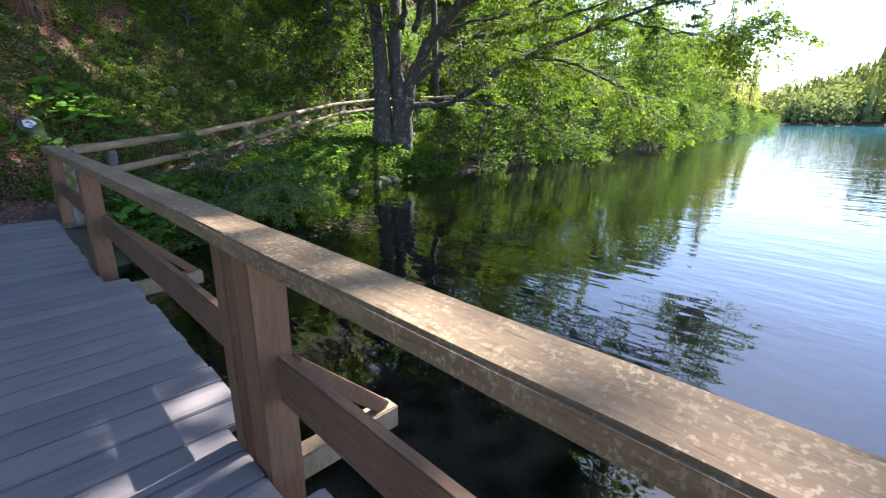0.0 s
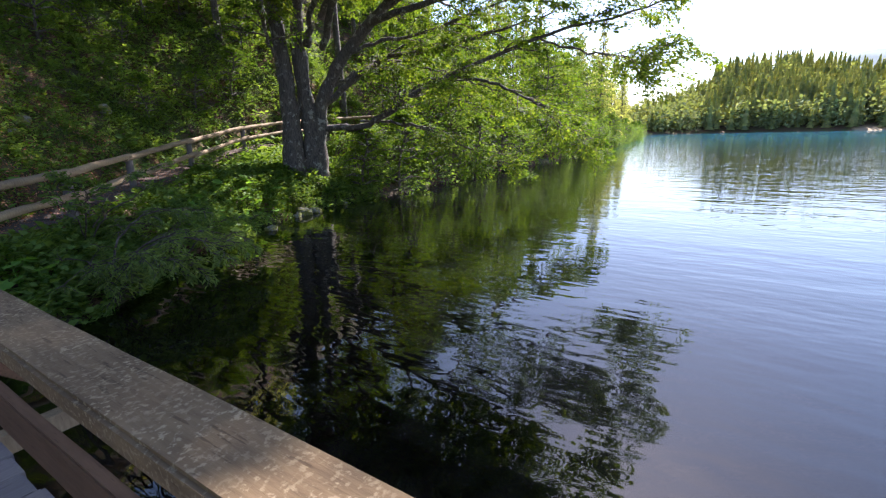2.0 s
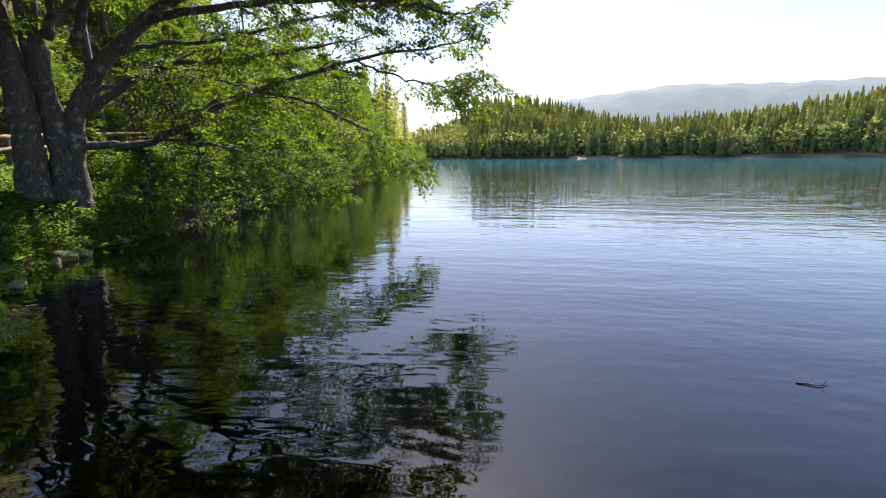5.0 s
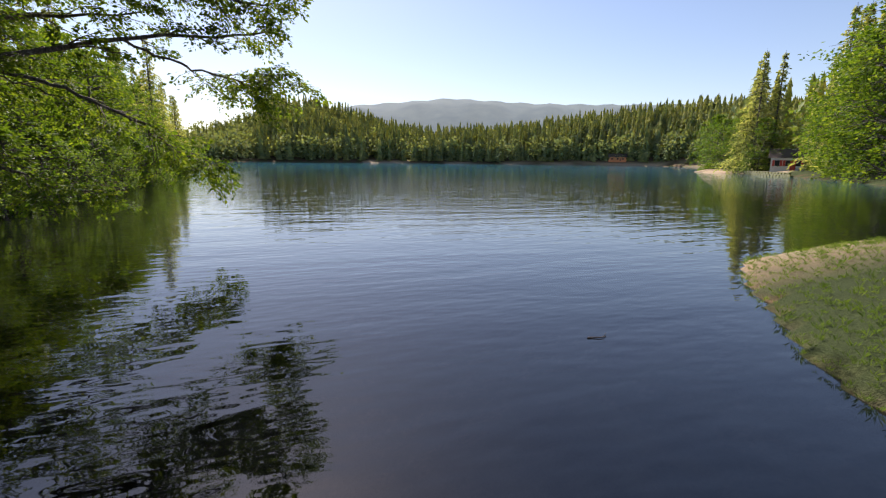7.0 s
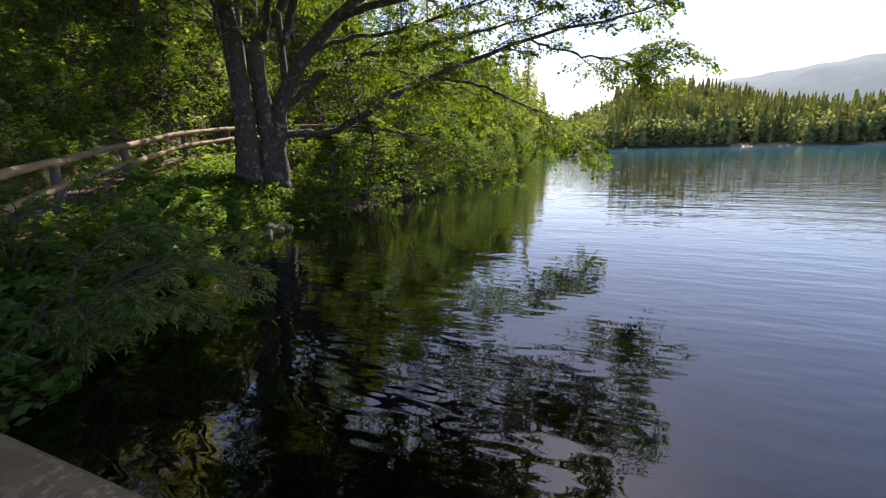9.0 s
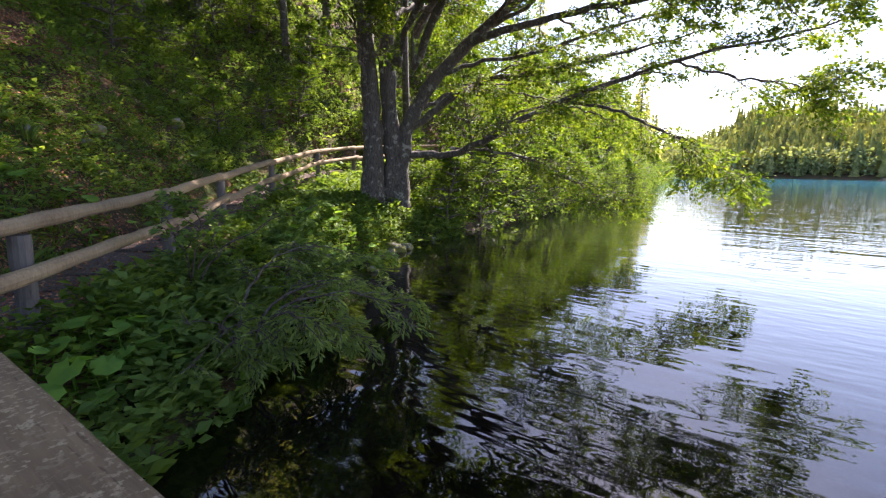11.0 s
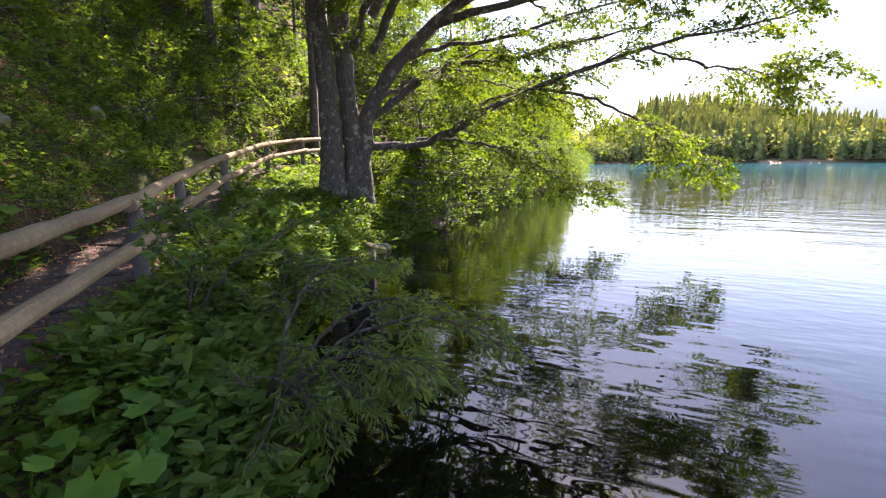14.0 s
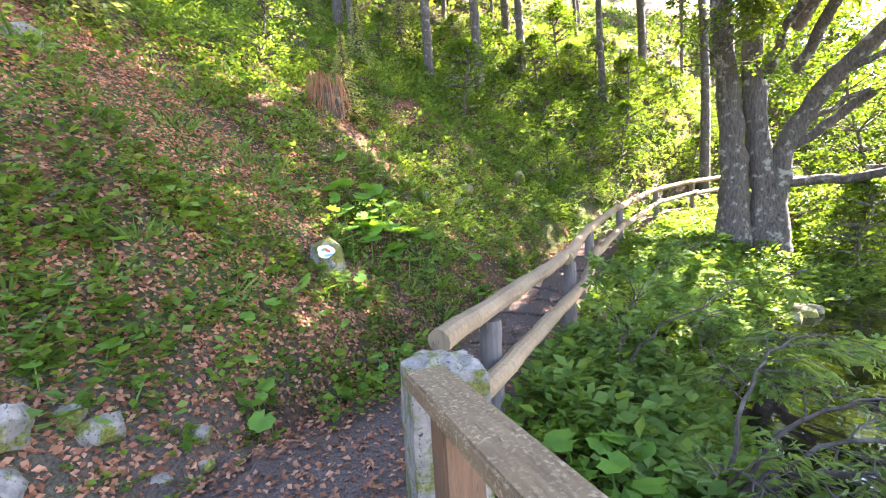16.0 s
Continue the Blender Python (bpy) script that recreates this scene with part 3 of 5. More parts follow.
def lake_tree():
    """The old many-stemmed tree that leans over the water."""
    rng = np.random.default_rng(11)
    tree = thing("lakeside_tree", "old grey-barked tree with several stems leaning over the lake", "tree")
    stems = [
        ([(10.75, 6.55, -0.2), (10.7, 6.5, 0.7), (10.75, 6.5, 2.2), (10.7, 6.6, 4.5), (10.6, 6.8, 8.0), (10.7, 7.0, 13), (10.6, 7.2, 20)], 0.4, 0.1),
        ([(11.35, 6.05, -0.3), (11.25, 6.1, 0.6), (11.3, 6.15, 2.0), (11.2, 6.3, 4.5), (11.4, 6.3, 8.0), (11.6, 6.2, 12.5), (11.9, 6.0, 18)], 0.36, 0.09),
        ([(11.2, 5.75, -0.5), (11.32, 5.88, 0.4), (11.5, 5.95, 1.7), (11.65, 5.7, 3.0), (11.9, 4.9, 4.2), (12.3, 3.6, 5.4), (12.8, 2.0, 6.6), (13.4, 0.0, 7.6), (14, -2.2, 8.1)], 0.33, 0.06),
    ]
    limbs = [
        ([(11.55, 5.9, 1.85), (11.9, 5.0, 1.82), (12.05, 3.9, 1.95), (12.0, 2.7, 2.5), (12.3, 1.6, 3.05), (12.7, 0.2, 3.6), (13.2, -1.8, 4.2), (13.5, -3.6, 4.5), (13.6, -5.0, 4.7)], 0.13, 0.02),
        ([(11.6, 5.8, 2.6), (12.0, 4.9, 3.3), (12.3, 4.1, 3.9), (12.5, 3.0, 4.1), (12.8, 1.6, 4.2), (13.2, 0.0, 4.5), (13.8, -2.0, 4.9)], 0.13, 0.02),
        ([(12.05, 4.4, 2.05), (12.3, 3.2, 1.95), (12.6, 2.0, 1.75), (13.0, 0.9, 1.2), (13.1, 0.1, 0.75), (13.1, -0.7, 0.6)], 0.05, 0.012),
        ([(12.5, 1.0, 3.3), (12.9, -0.4, 3.0), (13.2, -1.6, 2.4), (13.3, -2.5, 1.7), (13.4, -3.2, 1.2)], 0.05, 0.012),
        ([(12.2, 4.0, 5.1), (12.0, 2.6, 5.3), (12.2, 1.0, 5.4), (12.6, -1.0, 5.6), (13.0, -3.0, 5.6), (13.2, -4.4, 5.3), (13.3, -5.2, 5.4)], 0.12, 0.018),
        ([(11.4, 6.1, 4.6), (11.0, 5.2, 5.6), (10.6, 4.0, 6.3), (10.4, 2.6, 6.7), (10.4, 1.0, 6.8)], 0.12, 0.02),
        ([(10.7, 6.6, 3.6), (9.9, 6.2, 4.6), (9.2, 5.7, 5.5), (8.6, 5.0, 6.3)], 0.07, 0.015),
        ([(13.0, 1.3, 7.0), (13.3, -0.6, 6.8), (13.5, -2.5, 6.4), (13.6, -4.0, 6.3), (13.6, -5.2, 6.6)], 0.08, 0.015),
        ([(13.2, -1.6, 4.2), (13.4, -3.0, 3.7), (13.5, -4.3, 3.4), (13.5, -5.2, 3.5)], 0.035, 0.01),
        ([(11.9, 4.9, 4.2), (12.2, 3.4, 4.6), (12.6, 1.8, 4.7), (13.0, 0.2, 5.1), (13.5, -1.6, 5.6), (13.7, -3.4, 5.9)], 0.07, 0.014),
        ([(12.4, 3.4, 5.5), (12.7, 1.6, 6.2), (13.1, -0.2, 6.3), (13.4, -2.2, 6.1), (13.5, -4.0, 5.9)], 0.06, 0.014),
        ([(12.0, 3.4, 2.1), (12.5, 2.6, 2.9), (13.1, 1.6, 3.3), (13.8, 0.6, 3.1), (14.4, -0.4, 2.6)], 0.05, 0.012),
        ([(11.7, 5.5, 3.2), (12.6, 4.8, 3.8), (13.6, 3.8, 4.0), (14.6, 2.6, 3.8), (15.4, 1.2, 3.4)], 0.07, 0.014),
        ([(11.3, 6.1, 7.0), (12.2, 6.0, 8.2), (13.4, 5.4, 9.2), (15.0, 4.4, 9.8)], 0.1, 0.02),
        ([(11.3, 6.2, 6.0), (12.4, 6.3, 6.6), (14.0, 5.8, 6.9), (16.0, 4.6, 6.6)], 0.1, 0.02),
    ]
    wood, wood_thin, sprays = [], [], []
    leaf = {"twigs": 6, "count": 25, "size": 0.105, "spread": 0.52}
    for pts, r0, r1 in stems:
        line = curve_points(pts, 34)
        r = np.linspace(r0, r1, 34) * (1 + 0.55 * np.exp(-np.linspace(0, 9, 34))) * (1 + 0.05 * np.sin(np.arange(34) * 1.7))
        wood.append((line, r))
    branch_out(rng, wood[2][0][18:], wood[2][1][18:], 12, 2.2, 0.1, 1, wood_thin, sprays, leaf)
    for pts, r0, r1 in limbs:
        line = curve_points(pts, 26) + np.r_[np.zeros((2, 3)), rng.normal(0, 0.03, (24, 3))]
        r = np.linspace(r0, r1, 26)
        wood.append((line, r))
        branch_out(rng, line, r, 22, 1.6, 0.22, 1, wood_thin, sprays, leaf)
    high = [
        [(11.2, 6.2, 5.8), (10.6, 5.0, 7.3), (10.2, 3.6, 8.2), (10.0, 2.0, 8.8), (10.0, 0.4, 8.9)],
        [(10.7, 6.6, 6.2), (9.6, 5.6, 7.8), (8.8, 4.4, 8.8), (8.2, 3.0, 9.4), (7.8, 1.6, 9.6)],
        [(11.9, 4.9, 6.8), (11.6, 3.0, 8.6), (11.5, 1.0, 9.6), (11.7, -1.2, 9.9)],
        [(12.0, 4.8, 7.2), (12.8, 3.0, 8.6), (13.2, 1.0, 9.4), (13.5, -1.6, 9.6), (13.6, -3.6, 9.4)],
        [(11.2, 6.3, 7.5), (11.6, 4.5, 9.5), (12.2, 2.0, 11.0), (12.6, -1.0, 11.8), (12.6, -4.0, 11.6)],
        [(11.5, 6.2, 9.0), (12.6, 4.0, 11.5), (13.6, 1.5, 13.5), (14.0, -1.5, 14.5)],
        [(10.7, 6.8, 8.0), (9.6, 5.4, 10.0), (8.6, 3.6, 11.5), (7.8, 1.6, 12.2), (7.4, -0.6, 12.0)],
        [(10.7, 7.0, 10.0), (9.4, 6.2, 12.5), (8.0, 5.0, 14.5), (6.6, 3.6, 15.5)],
        [(10.7, 7.0, 13.0), (11.0, 5.0, 15.5), (11.2, 2.6, 17.0), (11.0, 0.0, 18.0)],
        [(11.7, 6.2, 12.0), (13.5, 5.2, 14.0), (15.5, 3.8, 15.5), (17, 2.2, 16)],
        [(11.3, 6.2, 7.0), (10.6, 4.6, 8.6), (10.2, 2.6, 9.6), (10.2, 0.4, 10.0), (10.4, -2.0, 9.8)],
        [(11.8, 6.2, 11.0), (12.4, 3.0, 13.5), (12.6, -0.5, 15.0), (12.6, -4.0, 15.4), (12.4, -7.0, 14.6)],
        [(11.6, 6.2, 10.0), (13.0, 2.5, 12.2), (13.4, -1.5, 13.0), (13.2, -5.0, 12.8), (13.0, -8.0, 12.4)],
        [(10.7, 7.0, 12.0), (9.0, 7.4, 14.5), (7.0, 7.2, 16.5), (5.4, 6.4, 17.5)],
    ]
    # Most limbs below are added out of view to shade deck and slope.
    high += [
        [(10.7, 6.6, 8.0), (9.6, 3.0, 10.0), (8.8, 0.0, 11.0), (8.4, -2.5, 11.0), (8.2, -4.2, 10.6)],
        [(10.9, 6.4, 9.0), (9.2, 2.6, 11.6), (7.6, -0.4, 12.6), (6.8, -2.4, 12.8), (6.4, -4.0, 12.4)],
        [(10.7, 7.0, 10.0), (8.0, 7.2, 12.5), (5.0, 6.8, 13.5), (2.5, 6.2, 13.5)],
        [(10.7, 7.2, 12.0), (8.2, 8.6, 14.0), (5.5, 9.2, 15.0), (3.0, 9.0, 15.0)],
        [(11.6, 5.6, 4.5), (11.0, 4.0, 6.0), (10.6, 2.4, 7.0), (10.4, 0.6, 7.6), (10.6, -1.4, 7.6)],
        [(11.7, 5.7, 5.5), (11.8, 3.6, 7.5), (12.4, 1.5, 8.5), (13.2, -0.6, 9.0)],
    ]
    for k in range(2, 13):
        a = radians(168 + 13 * k)
        reach = 7.5 + 2.2 * math.sin(2.4 * k)
        top = 11.5 + 1.8 * math.sin(1.7 * k)
        start = 7.0 + 0.45 * k
        high.append([(10.9, 6.6, start), (10.9 + 0.4 * reach * math.cos(a), 6.6 + 0.4 * reach * math.sin(a), start + 0.6 * (top + 1 - start)), (10.9 + 0.75 * reach * math.cos(a + 0.08), 6.6 + 0.75 * reach * math.sin(a + 0.08), top + 0.8), (10.9 + 1.15 * reach * math.cos(a + 0.1), 6.6 + 1.15 * reach * math.sin(a + 0.1), top + 0.4)] if a < radians(290) else [(10.7, 6.8, start), (9.0, 6.0 + 0.6 * (k - 11), 12.0), (6.4, 2.4 + 1.4 * (k - 11), 13.2), (4.9, -1.6 + 1.6 * (k - 11), 13.0)])
    high_leaf = {"twigs": 5, "count": 21, "size": 0.23, "spread": 0.55}
    for pts in high:
        line = curve_points(pts, 20)
        r = np.linspace(0.13, 0.03, 20)
        wood.append((line, r))
        branch_out(rng, line, r, 25, 2.7, 0.1, 1, wood_thin, sprays, high_leaf)
    for k in range(2):
        branch_out(rng, wood[k][0][18:], wood[k][1][18:] * 0.5, 16, 3.0, 0.05, 1, wood_thin, sprays, leaf)
    v, f = tubes(wood, 22)
    v = v + 0.03 * np.stack([np.sin(9 * v[:, 2] + 5 * v[:, 0]), np.sin(7 * v[:, 2] + 4 * v[:, 1]), 0 * v[:, 2]], 1) * (np.linalg.norm(v[:, :2] - (11.1, 6.2), axis=1) < 1.2)[:, None]
    swell = np.sin(2.3 * v[:, 2] + 3.1 * np.arctan2(v[:, 1] - 6.2, v[:, 0] - 11.1)) + 0.7 * np.sin(5.9 * v[:, 2] + 7 * v[:, 0]) * np.sin(11 * v[:, 1])
    v[:, :2] += 0.04 * swell[:, None] * np.stack([np.cos(3 * v[:, 2] + v[:, 0]), np.sin(2.6 * v[:, 2] + v[:, 1])], 1) * (v[:, 2:] < 6)
    under("trunk", mesh_of("trunk", v, f, BARK, True), tree, "grey furrowed trunk with lichen")
    v, f = tubes(wood_thin, 4)
    under("branchwork", mesh_of("branchwork", v, f, TWIG_WOOD), tree, "thin dark branches")
    v, f = joined_leaves(sprays)
    under("crown", mesh_of("crown", v, f, BEECH_LEAF), tree, "fresh green leaves in flat sprays")


lake_tree()


def broadleaf_meshes(seed, tall, crown_from, wide, clumps, leaf_size, per, material):
    """A trunk and a crown of leaf sprays for a forest tree of about that height."""
    rng = np.random.default_rng(seed)
    line = curve_points([(0, 0, -0.6), (rng.normal(0, 0.1), rng.normal(0, 0.1), tall * 0.3), (rng.normal(0, 0.3), rng.normal(0, 0.3), tall * 0.7), (0, 0, tall)], 12)
    wood = [(line, np.linspace(tall * 0.009 + 0.03, 0.03, 12))]
    sprays = []
    for k in range(clumps):
        f = rng.uniform(crown_from, 1.0)
        i = f * 11
        root = line[int(i)]
        a = rng.uniform(0, 2 * np.pi)
        bulge = math.sin(math.pi * min(1, 0.18 + 0.8 * (f - crown_from) / (1 - crown_from + 1e-6)))
        reach = wide * bulge * rng.uniform(0.45, 1.1)
        end = root + np.array((math.cos(a) * reach, math.sin(a) * reach, rng.uniform(-0.1, 0.35) * reach))
        mid = (root + end) / 2 + np.array((0, 0, 0.12 * reach))
        wood.append((np.array([root, mid, end]), np.array([0.035, 0.022, 0.006])))
        for q in range(3):
            b = mid + (end - mid) * rng.uniform(-0.3, 0.9) + rng.normal(0, 0.18 * reach, 3) * (1, 1, 0.5)
            t = b + (end - root) * 0.3 + rng.normal(0, 0.14 * reach, 3)
            sprays.append(spray(rng, b, t, per, leaf_size, 0.3 * reach + 0.25, 0.35))
    v, f = tubes(wood, 6)
    trunk = mesh_of("trunk", v, f, SPRUCE_BARK, True)
    v, f = joined_leaves(sprays)
    return trunk, mesh_of("crown", v, f, material)


def spruce_meshes(seed, tall, wide, whorls, per, needle):
    """A spruce: a straight trunk and whorls of drooping boughs made of needle tufts."""
    rng = np.random.default_rng(seed)
    wood = [(np.array([(0, 0, -0.6), (0, 0, tall * 0.5), (0, 0, tall)]), np.array([tall * 0.012 + 0.05, tall * 0.008, 0.02]))]
    sprays = []
    for k in range(whorls):
        f = 0.07 + 0.92 * (k + rng.uniform(0, 0.6)) / whorls
        z = tall * f
        reach = wide * (1 - f) ** 1.05 * rng.uniform(0.6, 1.25) + 0.1
        for a in rng.uniform(0, 6.28) + np.arange(per) * 6.28 / per + rng.normal(0, 0.25, per):
            r = reach * rng.uniform(0.5, 1.2)
            b = np.array((0, 0, z + rng.normal(0, 0.012 * tall)))
            t = b + np.array((math.cos(a) * r, math.sin(a) * r, -0.42 * r))
            wood.append((np.array([b, (b + t) / 2 + (0, 0, 0.05 * r), t]), np.array([0.03, 0.02, 0.008])))
            sprays.append(spray(rng, b * 0.75 + t * 0.25 - (0, 0, 0.05), t, 15, needle * (0.55 + 0.6 * r / wide), 0.3 * r, 0.7))
    v, f = tubes(wood, 5)
    trunk = mesh_of("trunk", v, f, SPRUCE_BARK, True)
    # the crown takes the haze-lightened needle tones, on nearer spruces too
    v, f = joined_leaves(sprays, 0.45)
    return trunk, mesh_of("crown", v, f, HAZED_NEEDLES)


def planted(name, meshes, label, category, group, spots):
    for x, y, size, turn in spots:
        z = float(height(x, y))
        ob = thing(name, label, category, group, at=(x, y, max(z, WATER_Z)))
        ob.rotation_euler.z, ob.scale = turn, (size, size, size)
        under("trunk", meshes[0], ob)
        under("crown", meshes[1], ob)


TALL = broadleaf_meshes(21, 19, 0.5, 4.4, 105, 0.3, 13, YOUNG_LEAF)
TALL_B = broadleaf_meshes(22, 15, 0.3, 3.0, 120, 0.28, 11, YOUNG_LEAF)
SHORE = broadleaf_meshes(23, 9, 0.06, 3.0, 150, 0.2, 13, YOUNG_LEAF)
SHORE_B = broadleaf_meshes(24, 8, 0.04, 2.8, 150, 0.2, 13, BEECH_LEAF)
SPRUCE = spruce_meshes(25, 22, 5.4, 30, 8, 0.62)
YOUNG_SPRUCE = spruce_meshes(26, 5, 1.5, 22, 8, 0.22)
POLE = broadleaf_meshes(27, 15, 0.55, 2.2, 46, 0.26, 9, YOUNG_LEAF)
rng = random.Random(5)


def spots_on(samples, smin, smax, nmin, nmax, size0, size1, gap):
    found, tries = [], 0
    while len(found) < samples and tries < 4000:
        tries += 1
        s = rng.uniform(smin, smax)
        n = rng.uniform(nmin, nmax)
        x, y = on_plan(s, trail_n(s) + n)
        if all((x - q[0]) ** 2 + (y - q[1]) ** 2 > gap**2 for q in found) and float(lake_distance(np.array(x), np.array(y))) > 0.3:
            found.append((x, y, rng.uniform(size0, size1), rng.uniform(0, 6.28)))
    return found


planted("forest_tree", TALL, "tall slender beech on the wooded slope", "tree", "trees on the slope", spots_on(6, -14, 40, 11, 36, 0.8, 1.2, 5) + [(10.2, 15.4, 1.0, 1.0), (7.7, 14.5, 1.05, 2.0), (5.2, 13.4, 0.9, 3.0), (14.8, 10.6, 1.0, 5.0), (11.0, 18.0, 1.1, 2.6), (16.5, 15.0, 1.1, 0.4), (18.0, 11.0, 1.0, 1.6), (5.5, 17.5, 1.1, 3.3), (2.5, 15.5, 1.0, 5.3), (13.4, 14.2, 0.9, 2.2)])
planted("pole_tree", POLE, "thin straight forest tree with a high light crown", "tree", "thin trees on the slope", spots_on(22, 9, 36, 6, 24, 0.6, 1.05, 2.2))
planted("forest_tree", TALL_B, "bright green broadleaf tree on the wooded slope", "tree", "trees on the slope", spots_on(5, 8, 48, 16, 34, 0.7, 1.0, 5))
planted("shore_tree", SHORE, "bright leafy tree beside the trail round the lake", "tree", "trees on the north shore", [(24, 12, 0.9, 1.2), (29, 15, 1.1, 2.2), (34, 19, 1.3, 5.1), (38, 22, 1.4, 0.9), (33, 24, 1.4, 3.9)])
planted("spruce", SPRUCE, "tall dark spruce in the hillside forest", "tree", "spruces of the slope", spots_on(4, 14, 60, 20, 40, 0.8, 1.1, 5))
planted("shore_tree", SHORE, "bright leafy tree hanging over the lake shore", "tree", "trees on the north shore", spots_on(10, 19, 52, -3.8, -0.5, 0.6, 1.1, 2.8))
planted("shore_tree", SHORE_B, "leafy tree hanging over the lake shore", "tree", "trees on the north shore", spots_on(9, 26, 70, -4, 3.0, 0.8, 1.4, 3))
planted("shore_tree", TALL_B, "tall leafy tree near the lake shore", "tree", "trees on the north shore", spots_on(11, 34, 95, -4, 10, 0.7, 1.0, 4))
planted("spruce", SPRUCE, "tall spruce on the wooded headland", "tree", "spruces on the headland", spots_on(26, 60, 121, -5, 16, 0.65, 0.9, 3.5))


# ---- far woods ----
def far_woods():
    """Woods on the far shores, too many to count."""
    r = np.random.default_rng(31)
    sv, sf, bv, bf = [], [], [], []
    nb = ns = 0
    want = 6200
    x = r.uniform(60, 620, 90000)
    y = r.uniform(-460, 240, 90000)
    d = lake_distance(x, y)
    keep = (d > 5) & (d < 170) & ((x > 150) | (y < -112)) & (r.uniform(0, 1, len(d)) < np.where(d < 40, 1, 0.45))
    x, y, d = x[keep][:want], y[keep][:want], d[keep][:want]
    z = height(x, y)
    broad = r.uniform(0, 1, len(x)) < np.where(d < 14, 0.55, 0.18)
    turn = np.linspace(0, 2 * np.pi, 7, endpoint=False)
    for px, py, pz, is_broad, dd in zip(x, y, z, broad, d):
        if is_broad:
            tall = r.uniform(8, 18)
            k = 80
            q = r.normal(0, 1, (k, 3))
            q /= np.linalg.norm(q, axis=1)[:, None]
            q *= r.uniform(0.55, 1.05, k)[:, None]
            c = np.array((px, py, pz + tall * 0.5)) + q * (tall * 0.36, tall * 0.36, tall * 0.5)
            v, f = leaves(c, q + r.normal(0, 0.5, (k, 3)), r.normal(0, 0.4, (k, 3)) + (0, 0, 1), r.uniform(0.09, 0.17, k) * tall, 0.8)
            bv.append(v)
            bf.append(f + nb)
            nb += len(v)
        else:
            tall = r.uniform(14, 25) * (0.75 if dd < 12 else 1) * (0.6 if py > 15 else 1)
            tiers = 9
            for t in range(tiers):
                z0, z1 = tall * (0.06 + 0.94 * t / tiers), tall * min(1, 0.06 + 0.94 * (t + 1.7) / tiers)
                rad = tall * 0.165 * (1 - t / tiers) + 0.35
                rr = rad * r.uniform(0.55, 1.2, 7)
                ring = np.stack([px + rr * np.cos(turn + t), py + rr * np.sin(turn + t), pz + z0 - 0.25 * rr + r.uniform(-0.4, 0.4, 7)], -1)
                sv.append(np.vstack([ring, (px, py, pz + z1)]))
                j = np.arange(7)
                sf.append(ns + np.stack([j, (j + 1) % 7, np.full(7, 7)], -1))
                ns += 8
    thing("far_spruce_wood", "spruce forest on the far shore and hills in haze-lightened green", "forest", kind="stuff", data=mesh_of("far_spruce_wood", np.concatenate(sv), np.concatenate(sf), HAZED_NEEDLES))
    thing("far_broadleaf_wood", "broadleaf trees along the far shore in haze-lightened green", "forest", kind="stuff", data=mesh_of("far_broadleaf_wood", np.concatenate(bv), np.concatenate(bf), HAZED_LEAF))


far_woods()


def hazed_ridge():
    """The smooth ridge that closes the valley behind the lake; its blue is painted haze."""
    az = np.linspace(14, -80, 160)
    rise = np.interp(-az, [-14, 0, 5, 10, 15, 20, 25, 30, 40, 50, 60, 80], [0.02, 0.085, 0.105, 0.116, 0.124, 0.132, 0.127, 0.121, 0.115, 0.11, 0.1, 0.07])
    rise = rise + 0.0012 * np.sin(az * 1.9) + 0.0007 * np.sin(az * 5.3 + 1)
    rows = []
    for reach, share in ((1000, -0.01), (1090, 0.3), (1180, 0.55), (1290, 0.82), (1400, 1.0), (1520, 0.9)):
        wob = 1 + 0.05 * np.sin(az * 0.8 + reach) * (0 < share < 1)
        rows.append(np.stack([reach * np.cos(np.radians(az)), reach * np.sin(np.radians(az)), 1400 * rise * share * wob], -1))
    v = np.stack(rows, 0)
    m, n = v.shape[:2]
    i, j = np.meshgrid(np.arange(m - 1), np.arange(n - 1), indexing="ij")
    f = np.stack([i * n + j, i * n + j + 1, (i + 1) * n + j + 1, (i + 1) * n + j], -1).reshape(-1, 4)
    thing("backdrop", "wooded ridge far behind the lake, painted and glowing haze blue", "hills", kind="structure", data=mesh_of("backdrop", v.reshape(-1, 3), f, RIDGE, True))


hazed_ridge()

# ---- undergrowth ----


def plan_points(r, count, smin, smax, nmin, nmax):
    """Random places beside the trail: along it, and across from its lower edge."""
    s = r.uniform(smin, smax, count)
    n = trail_n(s) + r.uniform(nmin, nmax, count)
    x, y = s * ALONG[0] + n * ACROSS[0], s * ALONG[1] + n * ACROSS[1]
    return x, y, s


def patchy(x, y, scale, seed):
    return wavy(x, y, scale, seed) + 0.4 * wavy(x, y, scale * 0.37, seed + 2)


